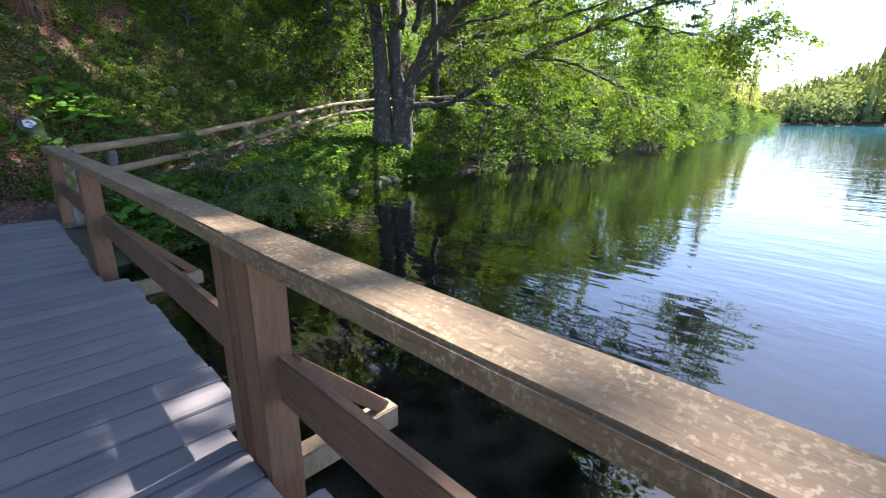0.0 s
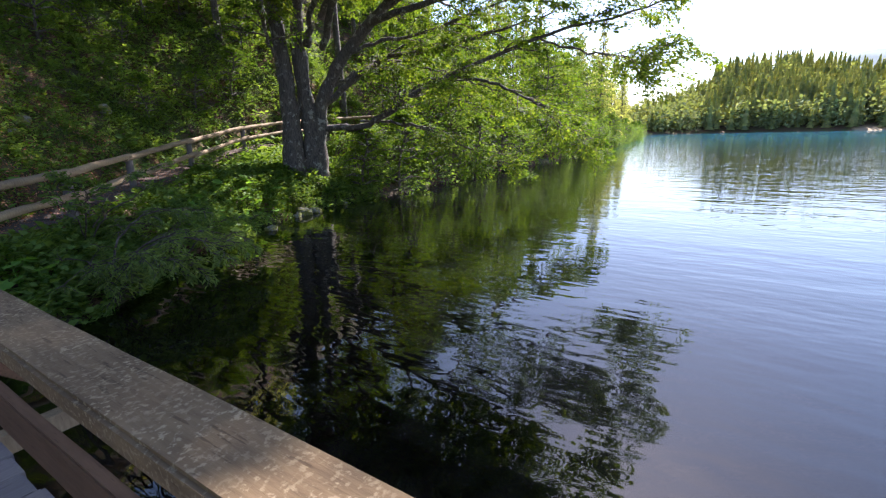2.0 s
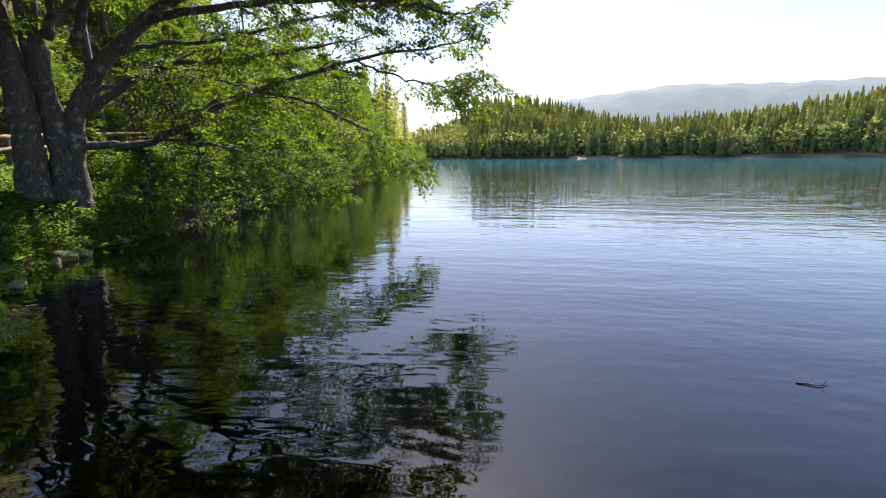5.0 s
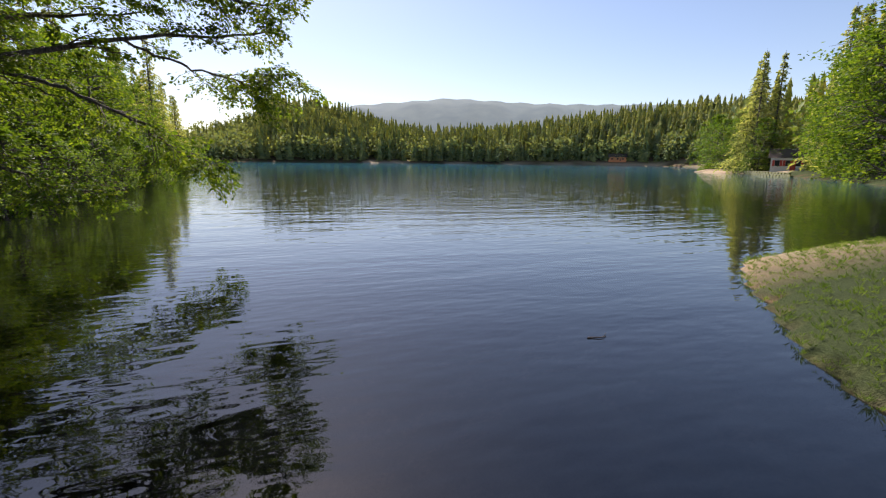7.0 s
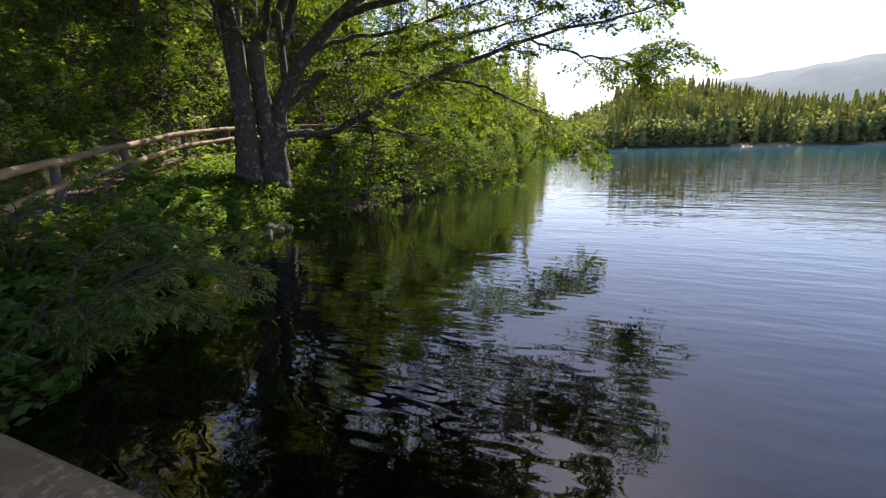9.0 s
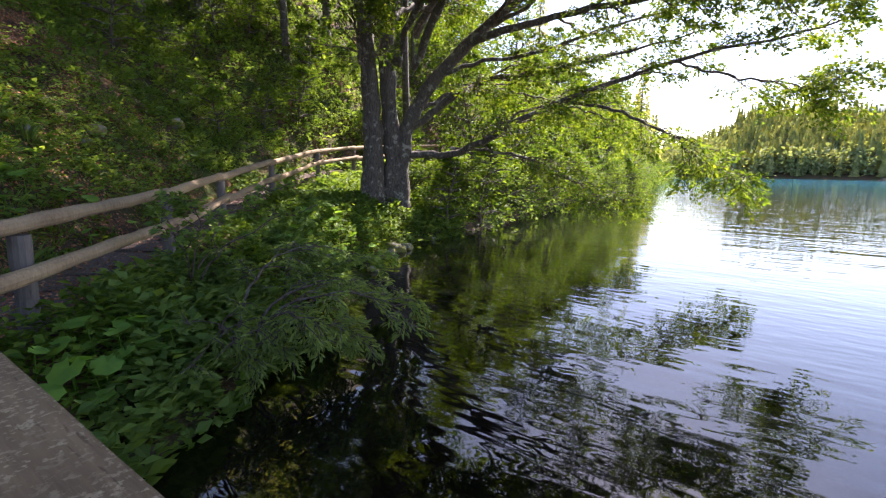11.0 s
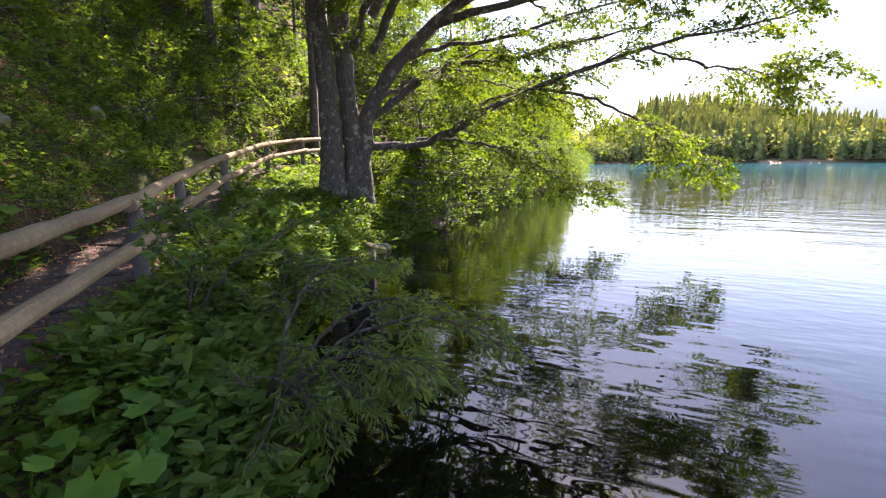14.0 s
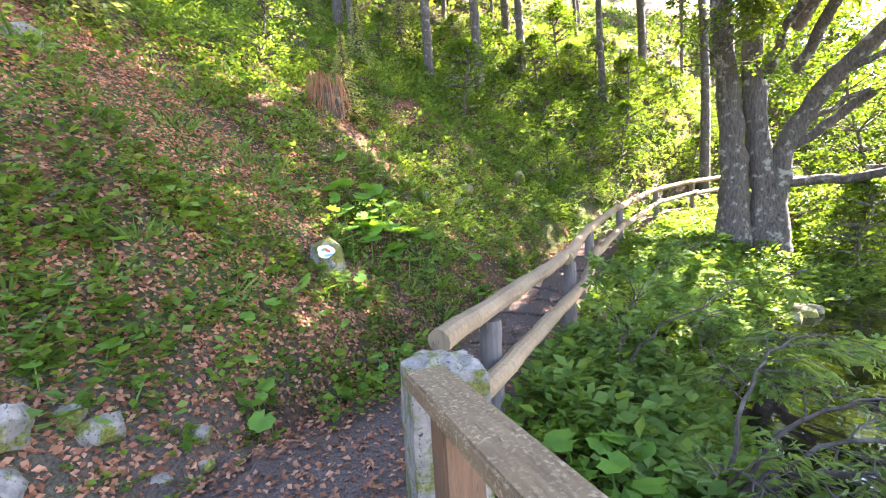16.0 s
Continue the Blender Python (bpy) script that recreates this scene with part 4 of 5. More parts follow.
def rosettes(r, x, y, per, size, tall, lift=0.35, narrow=0.7, droop=0.0):
    """Small plants, each with several leaves round a short stem."""
    k = len(x)
    z = height(x, y)
    grow = r.uniform(0.5, 1.3, k)
    a = r.uniform(0, 6.28, (k, per))
    up = r.uniform(0.15, 1.0, (k, per))
    out = 0.35 * size * r.uniform(0.1, 1.3, (k, per))
    g = grow[:, None]
    p = np.stack([x[:, None] + np.cos(a) * out * g, y[:, None] + np.sin(a) * out * g, z[:, None] + up * tall * g], -1).reshape(-1, 3)
    d = np.stack([np.cos(a), np.sin(a), lift - droop * up + r.normal(0, 0.3, (k, per))], -1).reshape(-1, 3)
    u = np.array((0, 0, 1.0)) + r.normal(0, 0.3, (k * per, 3))
    sz = (size * g * r.uniform(0.6, 1.2, (k, per))).ravel()
    return leaves(p, d, u, sz, narrow, 0.2)


def gathered(parts):
    vs, fs, base = [], [], 0
    for v, f in parts:
        vs.append(v)
        fs.append(f + base)
        base += len(v)
    return np.concatenate(vs), np.concatenate(fs)


def stuff(name, label, category, parts, material):
    v, f = gathered(parts)
    return thing(name, label, category, kind="stuff", data=mesh_of(name, v, f, material))


def undergrowth():
    r = np.random.default_rng(51)
    herbs, fresh, dead, blades = [], [], [], []
    # herbs on the slope, thin where leaf litter lies open
    x, y, s = plan_points(r, 30000, -9, 24, 1.35, 12)
    bare = (s < 3.2) & (patchy(x, y, 1.0, 0.7) < 0.5)
    keep = (patchy(x, y, 0.8, 0.2) > -0.55) & ~(bare & (r.uniform(0, 1, len(x)) < 0.84))
    x, y = x[keep], y[keep]
    half = r.uniform(0, 1, len(x)) < 0.62
    herbs.append(rosettes(r, x[half], y[half], 7, 0.1, 0.17))
    fresh.append(rosettes(r, x[~half], y[~half], 6, 0.085, 0.22))
    x, y, s = plan_points(r, 12000, 10, 60, -3, 20)
    keep = lake_distance(x, y) > 0
    herbs.append(rosettes(r, x[keep], y[keep], 6, 0.2, 0.3))
    # seedlings and ferns with flat sprays that lean out from the slope
    x, y, s = plan_points(r, 6500, -7, 24, 1.9, 13)
    keep = (patchy(x, y, 1.3, 4.2) > -0.5) & ((s > 2.6) | (r.uniform(0, 1, len(x)) < 0.35))
    for k, (px, py, pz) in enumerate(zip(x[keep], y[keep], height(x[keep], y[keep]))):
        long = r.uniform(0.2, 0.6)
        side = r.normal(0, 0.55)
        out = np.array((0.653, -0.757, 0)) * 0.7 + np.array((0.757, 0.653, 0)) * side
        root = np.array((px, py, pz + r.uniform(0.03, 0.2)))
        p, d, u, sz = spray(r, root, root + long * (out + np.array((0, 0, r.uniform(-0.1, 0.45)))), 14, 0.085, 0.32 * long, 0.4)
        (fresh if k % 5 == 0 else herbs).append(leaves(p, d, u, sz, 0.45))
    # low clover-like cover near the trail's edge
    x, y, s = plan_points(r, 9000, -5, 12, 1.25, 4.0)
    keep = patchy(x, y, 0.55, 3.1) > 0.15
    fresh.append(rosettes(r, x[keep], y[keep], 6, 0.05, 0.06))
    # the bank between trail and water
    x, y, s = plan_points(r, 18000, -0.6, 22, -5.0, -0.15)
    d = lake_distance(x, y)
    keep = (d > -0.12) & (np.hypot(x - 11.1, y - 6.1) > 0.8) & ((x > 0.6) | (y > 0.5))
    x, y, d = x[keep], y[keep], d[keep]
    half = patchy(x, y, 0.9, 1.7) > 0.1
    herbs.append(rosettes(r, x[half], y[half], 8, 0.12, 0.26))
    fresh.append(rosettes(r, x[~half], y[~half], 8, 0.09, 0.26))
    # leafy clumps among the leaf litter by the trail
    for cx, cy, wide, many in ((-1.5, 1.85, 0.3, 90), (-0.9, 2.3, 0.3, 80), (-0.2, 2.65, 0.35, 110), (-1.9, 2.6, 0.4, 110), (0.25, 2.3, 0.3, 90), (-0.5, 3.5, 0.4, 130), (0.55, 3.5, 0.35, 130), (-2.5, 2.2, 0.4, 120), (-1.25, 3.3, 0.35, 80), (0.9, 3.0, 0.3, 90)):
        x, y = r.normal(cx, wide, many), r.normal(cy, 0.6 * wide, many)
        fresh.append(rosettes(r, x[::2], y[::2], 7, 0.085, 0.2))
    # grass on the southern bank
    x, y = r.uniform(-3, 16, 16000), r.uniform(-24, -9.5, 16000)
    d = lake_distance(x, y)
    keep = (d > -0.05) & (np.hypot((x - 10.5) / 4.6, (y + 17.0) / 4.6) > 0.95 + 0.15 * wavy(x, y, 0.5))
    blades.append(rosettes(r, x[keep], y[keep], 9, 0.075, 0.02, 1.2, 0.12))
    # grass tufts
    x, y, s = plan_points(r, 1500, -4, 14, -1.6, 6)
    keep = (lake_distance(x, y) > 0) & (np.abs(patchy(x, y, 0.7, 5.0)) > 0.6) & ((s > 2) | (r.uniform(0, 1, len(x)) < 0.4))
    near_trail = np.abs(x * ACROSS[0] + y * ACROSS[1] - trail_n(x * ALONG[0] + y * ALONG[1]) - 0.65) < 0.7
    x, y = x[keep & ~near_trail], y[keep & ~near_trail]
    blades.append(rosettes(r, x, y, 16, 0.24, 0.02, 1.3, 0.07))
    # dead leaves
    x, y, s = plan_points(r, 150000, -8, 10, 0.0, 7)
    rise = x * ACROSS[0] + y * ACROSS[1] - trail_n(s) - 1.35
    keep = (r.uniform(0, 1, len(x)) < np.where(s < 4, 1.0, 0.35)) & ((rise > -0.1) | (r.uniform(0, 1, len(x)) < 0.3)) & (lake_distance(x, y) > 0.4) & ~((x < 0.15) & (y < -0.3))
    x, y = x[keep], y[keep]
    k = len(x)
    z = height(x, y) + r.uniform(0.0, 0.025, k)
    a = r.uniform(0, 6.28, k)
    tilt = np.stack([0.0 * x, 0.0 * x, np.ones(k)], -1) + np.where(rise[keep] > 0, 1, 0)[:, None] * np.array((0.653, -0.757, 0)) * 0.9 + r.normal(0, 0.35, (k, 3))
    way = np.stack([np.cos(a), np.sin(a), 0 * a], -1)
    way -= tilt * (way * tilt).sum(1)[:, None] / (tilt**2).sum(1)[:, None]
    dead.append(leaves(np.stack([x, y, z], -1), way, tilt, r.uniform(0.03, 0.065, k), 0.68, 0.35))
    stuff("herb_layer", "dense green herbs and ivy covering slope and bank", "plants", herbs, HERB_LEAF)
    stuff("fresh_herb_layer", "bright green seedlings and low herbs", "plants", fresh, YOUNG_LEAF)
    stuff("grass_tufts", "thin green grass tufts on the slope", "grass", blades, HERB_LEAF)
    stuff("leaf_litter", "brown fallen beech leaves on the ground", "leaves", dead, LITTER)


undergrowth()


def round_leaf(radius, seed):
    """A broad scalloped leaf with a notch, dished towards its stalk."""
    rng = random.Random(seed)
    bm = bmesh.new()
    mid = bm.verts.new((0, 0, 0))
    rim = []
    for k in range(15):
        a = radians(-160 + 320 * k / 14)
        q = radius * (1 + 0.07 * (-1) ** k + rng.uniform(-0.05, 0.05)) * (1.0 if abs(a) < 2.3 else 0.8)
        rim.append(bm.verts.new((math.cos(a) * q + 0.25 * radius, math.sin(a) * q, 0.18 * radius * (0.6 + 0.4 * math.cos(2 * a)) + rng.uniform(-0.02, 0.02) * radius)))
    for p, q in zip(rim, rim[1:]):
        bm.faces.new((mid, p, q))
    me = bpy.data.meshes.new("leaf")
    bm.to_mesh(me)
    bm.free()
    me.materials.append(BIG_LEAF)
    return me


ROUND = [round_leaf(1.0, k) for k in range(4)]


def butterbur(x, y, count, spread, size, seed, label):
    rng = random.Random(seed)
    z = float(height(x, y))
    plant = thing("butterbur", label, "plant", "butterbur plants", at=(x, y, z))
    stalks = []
    for k in range(count):
        dx, dy = rng.gauss(0, spread), rng.gauss(0, spread)
        gz = float(height(x + dx, y + dy)) - z
        h = rng.uniform(0.15, 0.42) * size / 0.13
        lean = (rng.gauss(0, 0.06), rng.gauss(0, 0.06))
        tip = (dx + lean[0], dy + lean[1], max(gz, WATER_Z - z) + h)
        stalks.append((np.array([(dx, dy, gz - 0.03), ((dx + tip[0]) / 2, (dy + tip[1]) / 2, gz + h * 0.55), tip]), np.array([0.007, 0.006, 0.004])))
        r = size * rng.uniform(0.55, 1.15)
        under("leaf", ROUND[k % 4], plant, place=pose(*tip, rng.gauss(8, 16), rng.gauss(8, 16), rng.uniform(0, 360)) @ Matrix.Diagonal((r, r, r, 1)))
    for line in stalks:
        v, f = tubes([line], 4)
        under("stalk", mesh_of("stalk", v, f, BIG_LEAF), plant)


for k, (x, y, c, sp, sz) in enumerate([(1.0, 0.2, 20, 0.24, 0.12), (1.5, 0.55, 14, 0.25, 0.12), (0.75, 4.75, 26, 0.28, 0.15), (1.25, 4.95, 24, 0.28, 0.15), (0.9, 5.15, 18, 0.24, 0.14),
                                      (-0.55, 3.0, 12, 0.3, 0.085), (-1.85, 1.95, 16, 0.3, 0.09), (0.3, 2.75, 12, 0.22, 0.075), (-2.6, 2.2, 14, 0.4, 0.09), (-0.6, 2.1, 9, 0.14, 0.085), (0.25, 3.6, 10, 0.2, 0.08), (5.3, 2.9, 14, 0.4, 0.12), (7.0, 4.3, 16, 0.5, 0.13), (8.6, 5.0, 16, 0.5, 0.13), (6.0, 3.6, 14, 0.4, 0.12), (2.6, 4.9, 14, 0.4, 0.11)]):
    butterbur(x, y, c, sp, sz, 60 + k, "butterbur plant with broad round green leaves")


# ---- shrubs ----
def shrub(name, label, base, stems, leaf, material, seed, sub, length, droop, depth=1):
    """A shrub of arching stems, each with side twigs and leaves."""
    r = np.random.default_rng(seed)
    top = thing(name, label, "shrub", at=base)
    wood, thin, sprays = [], [], []
    for pts, r0 in stems:
        line = curve_points(np.array([(0, 0, -0.1)] + [tuple(p) for p in pts]), 16) + np.r_[np.zeros((2, 3)), r.normal(0, 0.015, (14, 3))]
        rad = np.linspace(r0, 0.004, 16)
        wood.append((line, rad))
        branch_out(r, line, rad, sub, length, droop, depth, thin, sprays, leaf)
    v, f = tubes(wood + thin, 5)
    under("stem", mesh_of("stem", v, f, TWIG_WOOD), top, "thin dark stems")
    p, d, u, s = (np.concatenate(c) for c in zip(*sprays))
    v, f = leaves(p, d, u, s, leaf["narrow"])
    under("foliage", mesh_of("foliage", v, f, material), top)


W = {"twigs": 4, "count": 16, "size": 0.085, "spread": 0.35, "narrow": 0.3}
shrub("willow_shrub", "grey-green willow bush leaning over the water", (2.2, 0.45, float(height(2.2, 0.45))),
      [([(0.4, -0.4, 0.45), (0.8, -0.9, 0.6), (1.1, -1.4, 0.45)], 0.02), ([(0.1, -0.5, 0.4), (0.25, -0.8, 0.5), (0.5, -1.1, 0.35)], 0.02), ([(0.6, -0.2, 0.5), (1.2, -0.4, 0.6), (1.9, -0.7, 0.35)], 0.02),
       ([(-0.2, -0.3, 0.4), (-0.2, -0.45, 0.4), (0.0, -0.65, 0.25)], 0.015), ([(0.3, 0.0, 0.6), (0.8, 0.1, 0.9), (1.4, 0.1, 0.9)], 0.02), ([(0.2, -0.3, 0.3), (0.6, -0.6, 0.28), (0.9, -0.85, 0.15)], 0.016)],
      W, WILLOW_LEAF, 71, 11, 0.55, 0.25)
E_ = {"twigs": 3, "count": 12, "size": 0.085, "spread": 0.45, "narrow": 0.5}
shrub("maple_shrub", "sparse young shrub with arching bare stems beside the fence", (2.55, 1.75, float(height(2.55, 1.75))),
      [([(0.0, -0.1, 0.5), (0.05, -0.2, 0.9), (-0.2, -0.2, 1.25)], 0.014), ([(0.2, -0.25, 0.5), (0.6, -0.6, 0.85), (1.1, -0.9, 1.05)], 0.014), ([(-0.1, -0.2, 0.45), (-0.3, -0.35, 0.8), (-0.35, -0.2, 1.1)], 0.012), ([(0.3, 0.1, 0.6), (0.8, 0.2, 1.05), (1.4, 0.2, 1.25)], 0.014)],
      E_, HERB_LEAF, 72, 7, 0.4, 0.1)
shrub("bank_shrub", "leafy green shrub on the steep bank", (3.9, 1.75, float(height(3.9, 1.75))),
      [([(0.3, -0.2, 0.5), (0.7, -0.5, 0.8), (1.1, -0.8, 0.75)], 0.016), ([(-0.2, -0.2, 0.5), (-0.3, -0.5, 0.8), (-0.2, -0.9, 0.8)], 0.016), ([(0.2, 0.3, 0.5), (0.5, 0.6, 0.8), (0.9, 0.8, 0.9)], 0.016), ([(-0.3, 0.2, 0.5), (-0.6, 0.4, 0.8), (-0.9, 0.5, 0.9)], 0.016)],
      {"twigs": 4, "count": 14, "size": 0.1, "spread": 0.45, "narrow": 0.5}, HERB_LEAF, 73, 10, 0.55, 0.15)
shrub("hazel_shrub", "bright yellow-green shrub beside the old tree", (12.6, 6.7, float(height(12.6, 6.7))),
      [([(0.3, -0.4, 0.8), (0.7, -1.0, 1.3), (1.1, -1.7, 1.3)], 0.03), ([(0.8, 0.2, 0.9), (1.7, 0.2, 1.5), (2.6, -0.2, 1.6)], 0.03), ([(0.1, -0.5, 0.6), (0.2, -1.2, 0.8), (0.3, -1.9, 0.6)], 0.03), ([(0.9, -0.5, 0.9), (1.8, -1.0, 1.3), (2.6, -1.6, 1.0)], 0.03), ([(0, 0.2, 1), (0.2, 0.2, 1.8), (0.4, 0, 2.4)], 0.03)],
      {"twigs": 4, "count": 16, "size": 0.11, "spread": 0.45, "narrow": 0.6}, YOUNG_LEAF, 74, 12, 0.9, 0.2)

BUSH = broadleaf_meshes(81, 2.6, 0.02, 1.2, 70, 0.12, 12, YOUNG_LEAF)
BUSH_B = broadleaf_meshes(82, 2.4, 0.02, 1.3, 70, 0.11, 12, HERB_LEAF)
planted("hill_bush", BUSH, "light green bush on the wooded slope", "shrub", "bushes on the slope", spots_on(10, 12, 34, 5, 16, 0.5, 1.1, 1.8))
planted("hill_bush", BUSH_B, "dark green bush on the wooded slope", "shrub", "bushes on the slope", spots_on(9, -9, 26, 6, 14, 0.4, 0.8, 1.8))
planted("hill_bush", BUSH, "yellow-green sunlit bush above the trail", "shrub", "bushes on the slope", spots_on(14, 11, 22, 2.2, 8, 0.5, 1.0, 1.4))
edge_spots = []
for k in range(56):
    s = 11.9 + 0.85 * k + 0.02 * k * k + rng.uniform(-0.4, 0.4)
    x, y = on_plan(s, shore_n(s) + rng.uniform(-0.15, 0.75))
    edge_spots.append((x, y, rng.uniform(0.6, 1.3) * (1 + 0.012 * k), rng.uniform(0, 6.28)))
planted("shore_bush", BUSH, "bright bush at the water's edge", "shrub", "bushes on the shore", edge_spots[::2])
planted("shore_bush", BUSH_B, "dark leafy bush at the water's edge", "shrub", "bushes on the shore", edge_spots[1::2])
planted("young_spruce", YOUNG_SPRUCE, "small young spruce on the slope", "tree", "young spruces on the slope", spots_on(8, -8, 14, 4.5, 10, 0.35, 0.8, 1.5))

# ---- rocks, roots and twigs ----
def rock_at(name, label, x, y, size, seed, material=STONE, sink=0.25, turn=0.0, group="rocks on the slope", z=None):
    ob = thing(name, label, "rock", group, data=rough_stone(name, size, material, seed, 0.15, 3))
    ob.location = (x, y, (float(height(x, y)) if z is None else z) + size[2] * (0.5 - sink))
    ob.rotation_euler = (0.2 * math.sin(seed), 0.2 * math.cos(seed), turn)
    return ob


rock_rng = random.Random(9)
for x, y, a in [(-1.46, 1.56, 0.2), (-1.6, 1.56, 0.13), (-0.98, 1.77, 0.12), (-0.95, 1.66, 0.09), (-1.18, 1.5, 0.11), (-1.85, 1.4, 0.24), (-1.8, 1.22, 0.22), (-0.1, 2.9, 0.06), (0.5, 3.0, 0.06), (3.72, 7.7, 0.3), (3.4, 7.2, 0.22), (-2.84, 4.9, 0.35), (2.3, 6.4, 0.25), (6.2, 9.6, 0.4)]:
    rock_at("rock", "weathered limestone lying in the leaf litter", x, y, (a, a * rock_rng.uniform(0.7, 1.1), a * rock_rng.uniform(0.7, 1.0)), rock_rng.uniform(0, 50), (STONE if x < 0 else GREY_STONE), turn=rock_rng.uniform(0, 3))
for x, y, a in [(8.6, 3.75, 0.55), (9.0, 3.7, 0.4), (8.2, 3.55, 0.3), (11.4, 4.35, 0.45), (10.6, 4.1, 0.3), (6.6, 2.6, 0.3), (11.9, 4.3, 0.3)]:
    rock_at("shore_rock", "mossy grey rock at the water's edge", x, y, (a, a * 0.7, a * 0.5), rock_rng.uniform(0, 50), GREY_STONE, 0.3, rock_rng.uniform(0, 3), "rocks on the shore", z=WATER_Z)
for x, y, a in [(3.6, -0.3, 0.5), (3.0, -0.9, 0.55), (4.4, 0.4, 0.5), (5.2, 0.9, 0.4), (2.2, -1.2, 0.4), (6.4, 1.6, 0.5), (4.8, -0.4, 0.45), (7.4, 2.3, 0.4)]:
    rock_at("sunken_rock", "dark rock lying under the shallow water", x, y, (a, a * 0.8, a * 0.5), rock_rng.uniform(0, 50), GREY_STONE, 0.3, rock_rng.uniform(0, 3), "rocks under water")

WHITE_PAINT, RED_PAINT = plain_material("white_paint", (0.75, 0.75, 0.73), 0.7), plain_material("red_paint", (0.55, 0.09, 0.06), 0.6)
BLUE_PAINT, GREEN_PAINT = plain_material("blue_paint", (0.12, 0.3, 0.6), 0.6), plain_material("green_paint", (0.06, 0.3, 0.1), 0.6)


def blob_bm(outline, thick):
    bm = bmesh.new()
    f = bm.faces.new([bm.verts.new((x, 0, z)) for x, z in outline])
    r = bmesh.ops.extrude_face_region(bm, geom=[f])
    bmesh.ops.translate(bm, vec=(0, -thick, 0), verts=[v for v in r["geom"] if isinstance(v, bmesh.types.BMVert)])
    bmesh.ops.recalc_face_normals(bm, faces=bm.faces)
    return bm


def oval(cx, cz, rx, rz, tilt=0.0, n=18, wob=0.08, seed=0):
    out = []
    for k in range(n):
        a = 2 * math.pi * k / n
        q = 1 + wob * math.sin(3 * a + seed) + wob * 0.6 * math.sin(5 * a + 2 * seed)
        x, z = rx * q * math.cos(a), rz * q * math.sin(a)
        out.append((cx + x * math.cos(tilt) - z * math.sin(tilt), cz + x * math.sin(tilt) + z * math.cos(tilt)))
    return out


def marker_rock(x, y):
    z = float(height(x, y))
    top = thing("marker_rock", "mossy rock with a white, red and blue painted trail mark", "rock", at=(x, y, z))
    top.rotation_euler.z = radians(12)
    body = under("boulder", rough_stone("boulder", (0.34, 0.3, 0.46), GREY_STONE, 13.3, 0.3, 4), top, place=pose(0.06, 0.0, 0.1))
    m = part("mark", blob_bm(oval(0, 0, 0.1, 0.075, 0, 20, 0.09, 1.0), 0.012), WHITE_PAINT, top, "white painted patch", pose(-0.03, -0.21, 0.24, -12, 0, 0))
    part("mark_stripe", blob_bm(oval(0.012, 0.012, 0.05, 0.018, -0.6, 14, 0.05, 2.0), 0.004), RED_PAINT, m, "red stroke", pose(0, -0.012, 0))
    part("mark_stripe", blob_bm(oval(-0.03, 0.02, 0.022, 0.016, 0.5, 12, 0.1, 0.3), 0.004), GREEN_PAINT, m, "green stroke", pose(0, -0.0125, 0))
    part("mark_stripe", blob_bm(oval(0.02, -0.045, 0.055, 0.014, 0.12, 14, 0.08, 1.4), 0.004), BLUE_PAINT, m, "blue stroke", pose(0, -0.0125, 0))


marker_rock(0.13, 3.85)


def stick_thing(name, label, category, pts, r, group, material=TWIG_WOOD, forks=0, seed=0):
    rr = np.random.default_rng(seed)
    line = curve_points(pts, 14)
    paths = [(line, np.linspace(r, r * 0.4, 14))]
    for k in range(forks):
        i = rr.integers(4, 12)
        d = rr.normal(0, 1, 3) * (1, 1, 0.4)
        d = d / np.linalg.norm(d) * rr.uniform(0.08, 0.2) * (0.5 if r < 0.01 else 1)
        paths.append((np.array([line[i], line[i] + d * 0.5, line[i] + d + (0, 0, 0.02)]), np.array([r * 0.5, r * 0.4, r * 0.2])))
    v, f = tubes(paths, 6)
    return thing(name, label, category, group, data=mesh_of(name, v, f, material))


def on_ground(x, y, up=0.02):
    return (x, y, float(height(x, y)) + up)


stick_rng = random.Random(14)
for k in range(26):
    s, n = stick_rng.uniform(-4.5, 4.5), stick_rng.uniform(1.5, 4.2)
    x, y = on_plan(s, n)
    a, long = stick_rng.uniform(0, 3.14), stick_rng.uniform(0.15, 0.5)
    pts = [on_ground(x + q * long * math.cos(a), y + q * long * math.sin(a) + 0.05 * math.sin(5 * q), 0.02 + 0.02 * abs(q)) for q in (-1, -0.4, 0.3, 1)]
    stick_thing("dead_branch", "dry grey branch lying on the leaf litter", "branch", pts, stick_rng.uniform(0.011, 0.034), "fallen branches", forks=2, seed=k)
for k, (s, n, long) in enumerate([(4.5, 1.0, 0.55), (5.2, 0.8, 0.5), (6.0, 1.2, 0.6), (7.2, 0.9, 0.6), (2.6, 1.1, 0.5), (3.4, 0.9, 0.45), (8.5, 1.0, 0.6), (1.8, 0.5, 0.4)]):
    x, y = on_plan(s, n)
    d = 0.9 * ACROSS + 0.35 * math.sin(k) * ALONG
    pts = [on_ground(x + q * long * d[0], y + q * long * d[1] + 0.06 * math.sin(4 * q + k), 0.018 - 0.05 * (abs(q) > 0.9)) for q in (-1, -0.5, 0.1, 0.6, 1)]
    stick_thing("tree_root", "bare root crossing the trail", "root", pts, 0.032, "roots on the trail", seed=50 + k)
stick_thing("floating_twig", "black twig floating on the lake", "twig", [(4.3, -8.6, WATER_Z + 0.006), (4.28, -8.68, WATER_Z + 0.01), (4.25, -8.76, WATER_Z + 0.012), (4.27, -8.85, WATER_Z + 0.006)], 0.009, "", forks=2, seed=77)
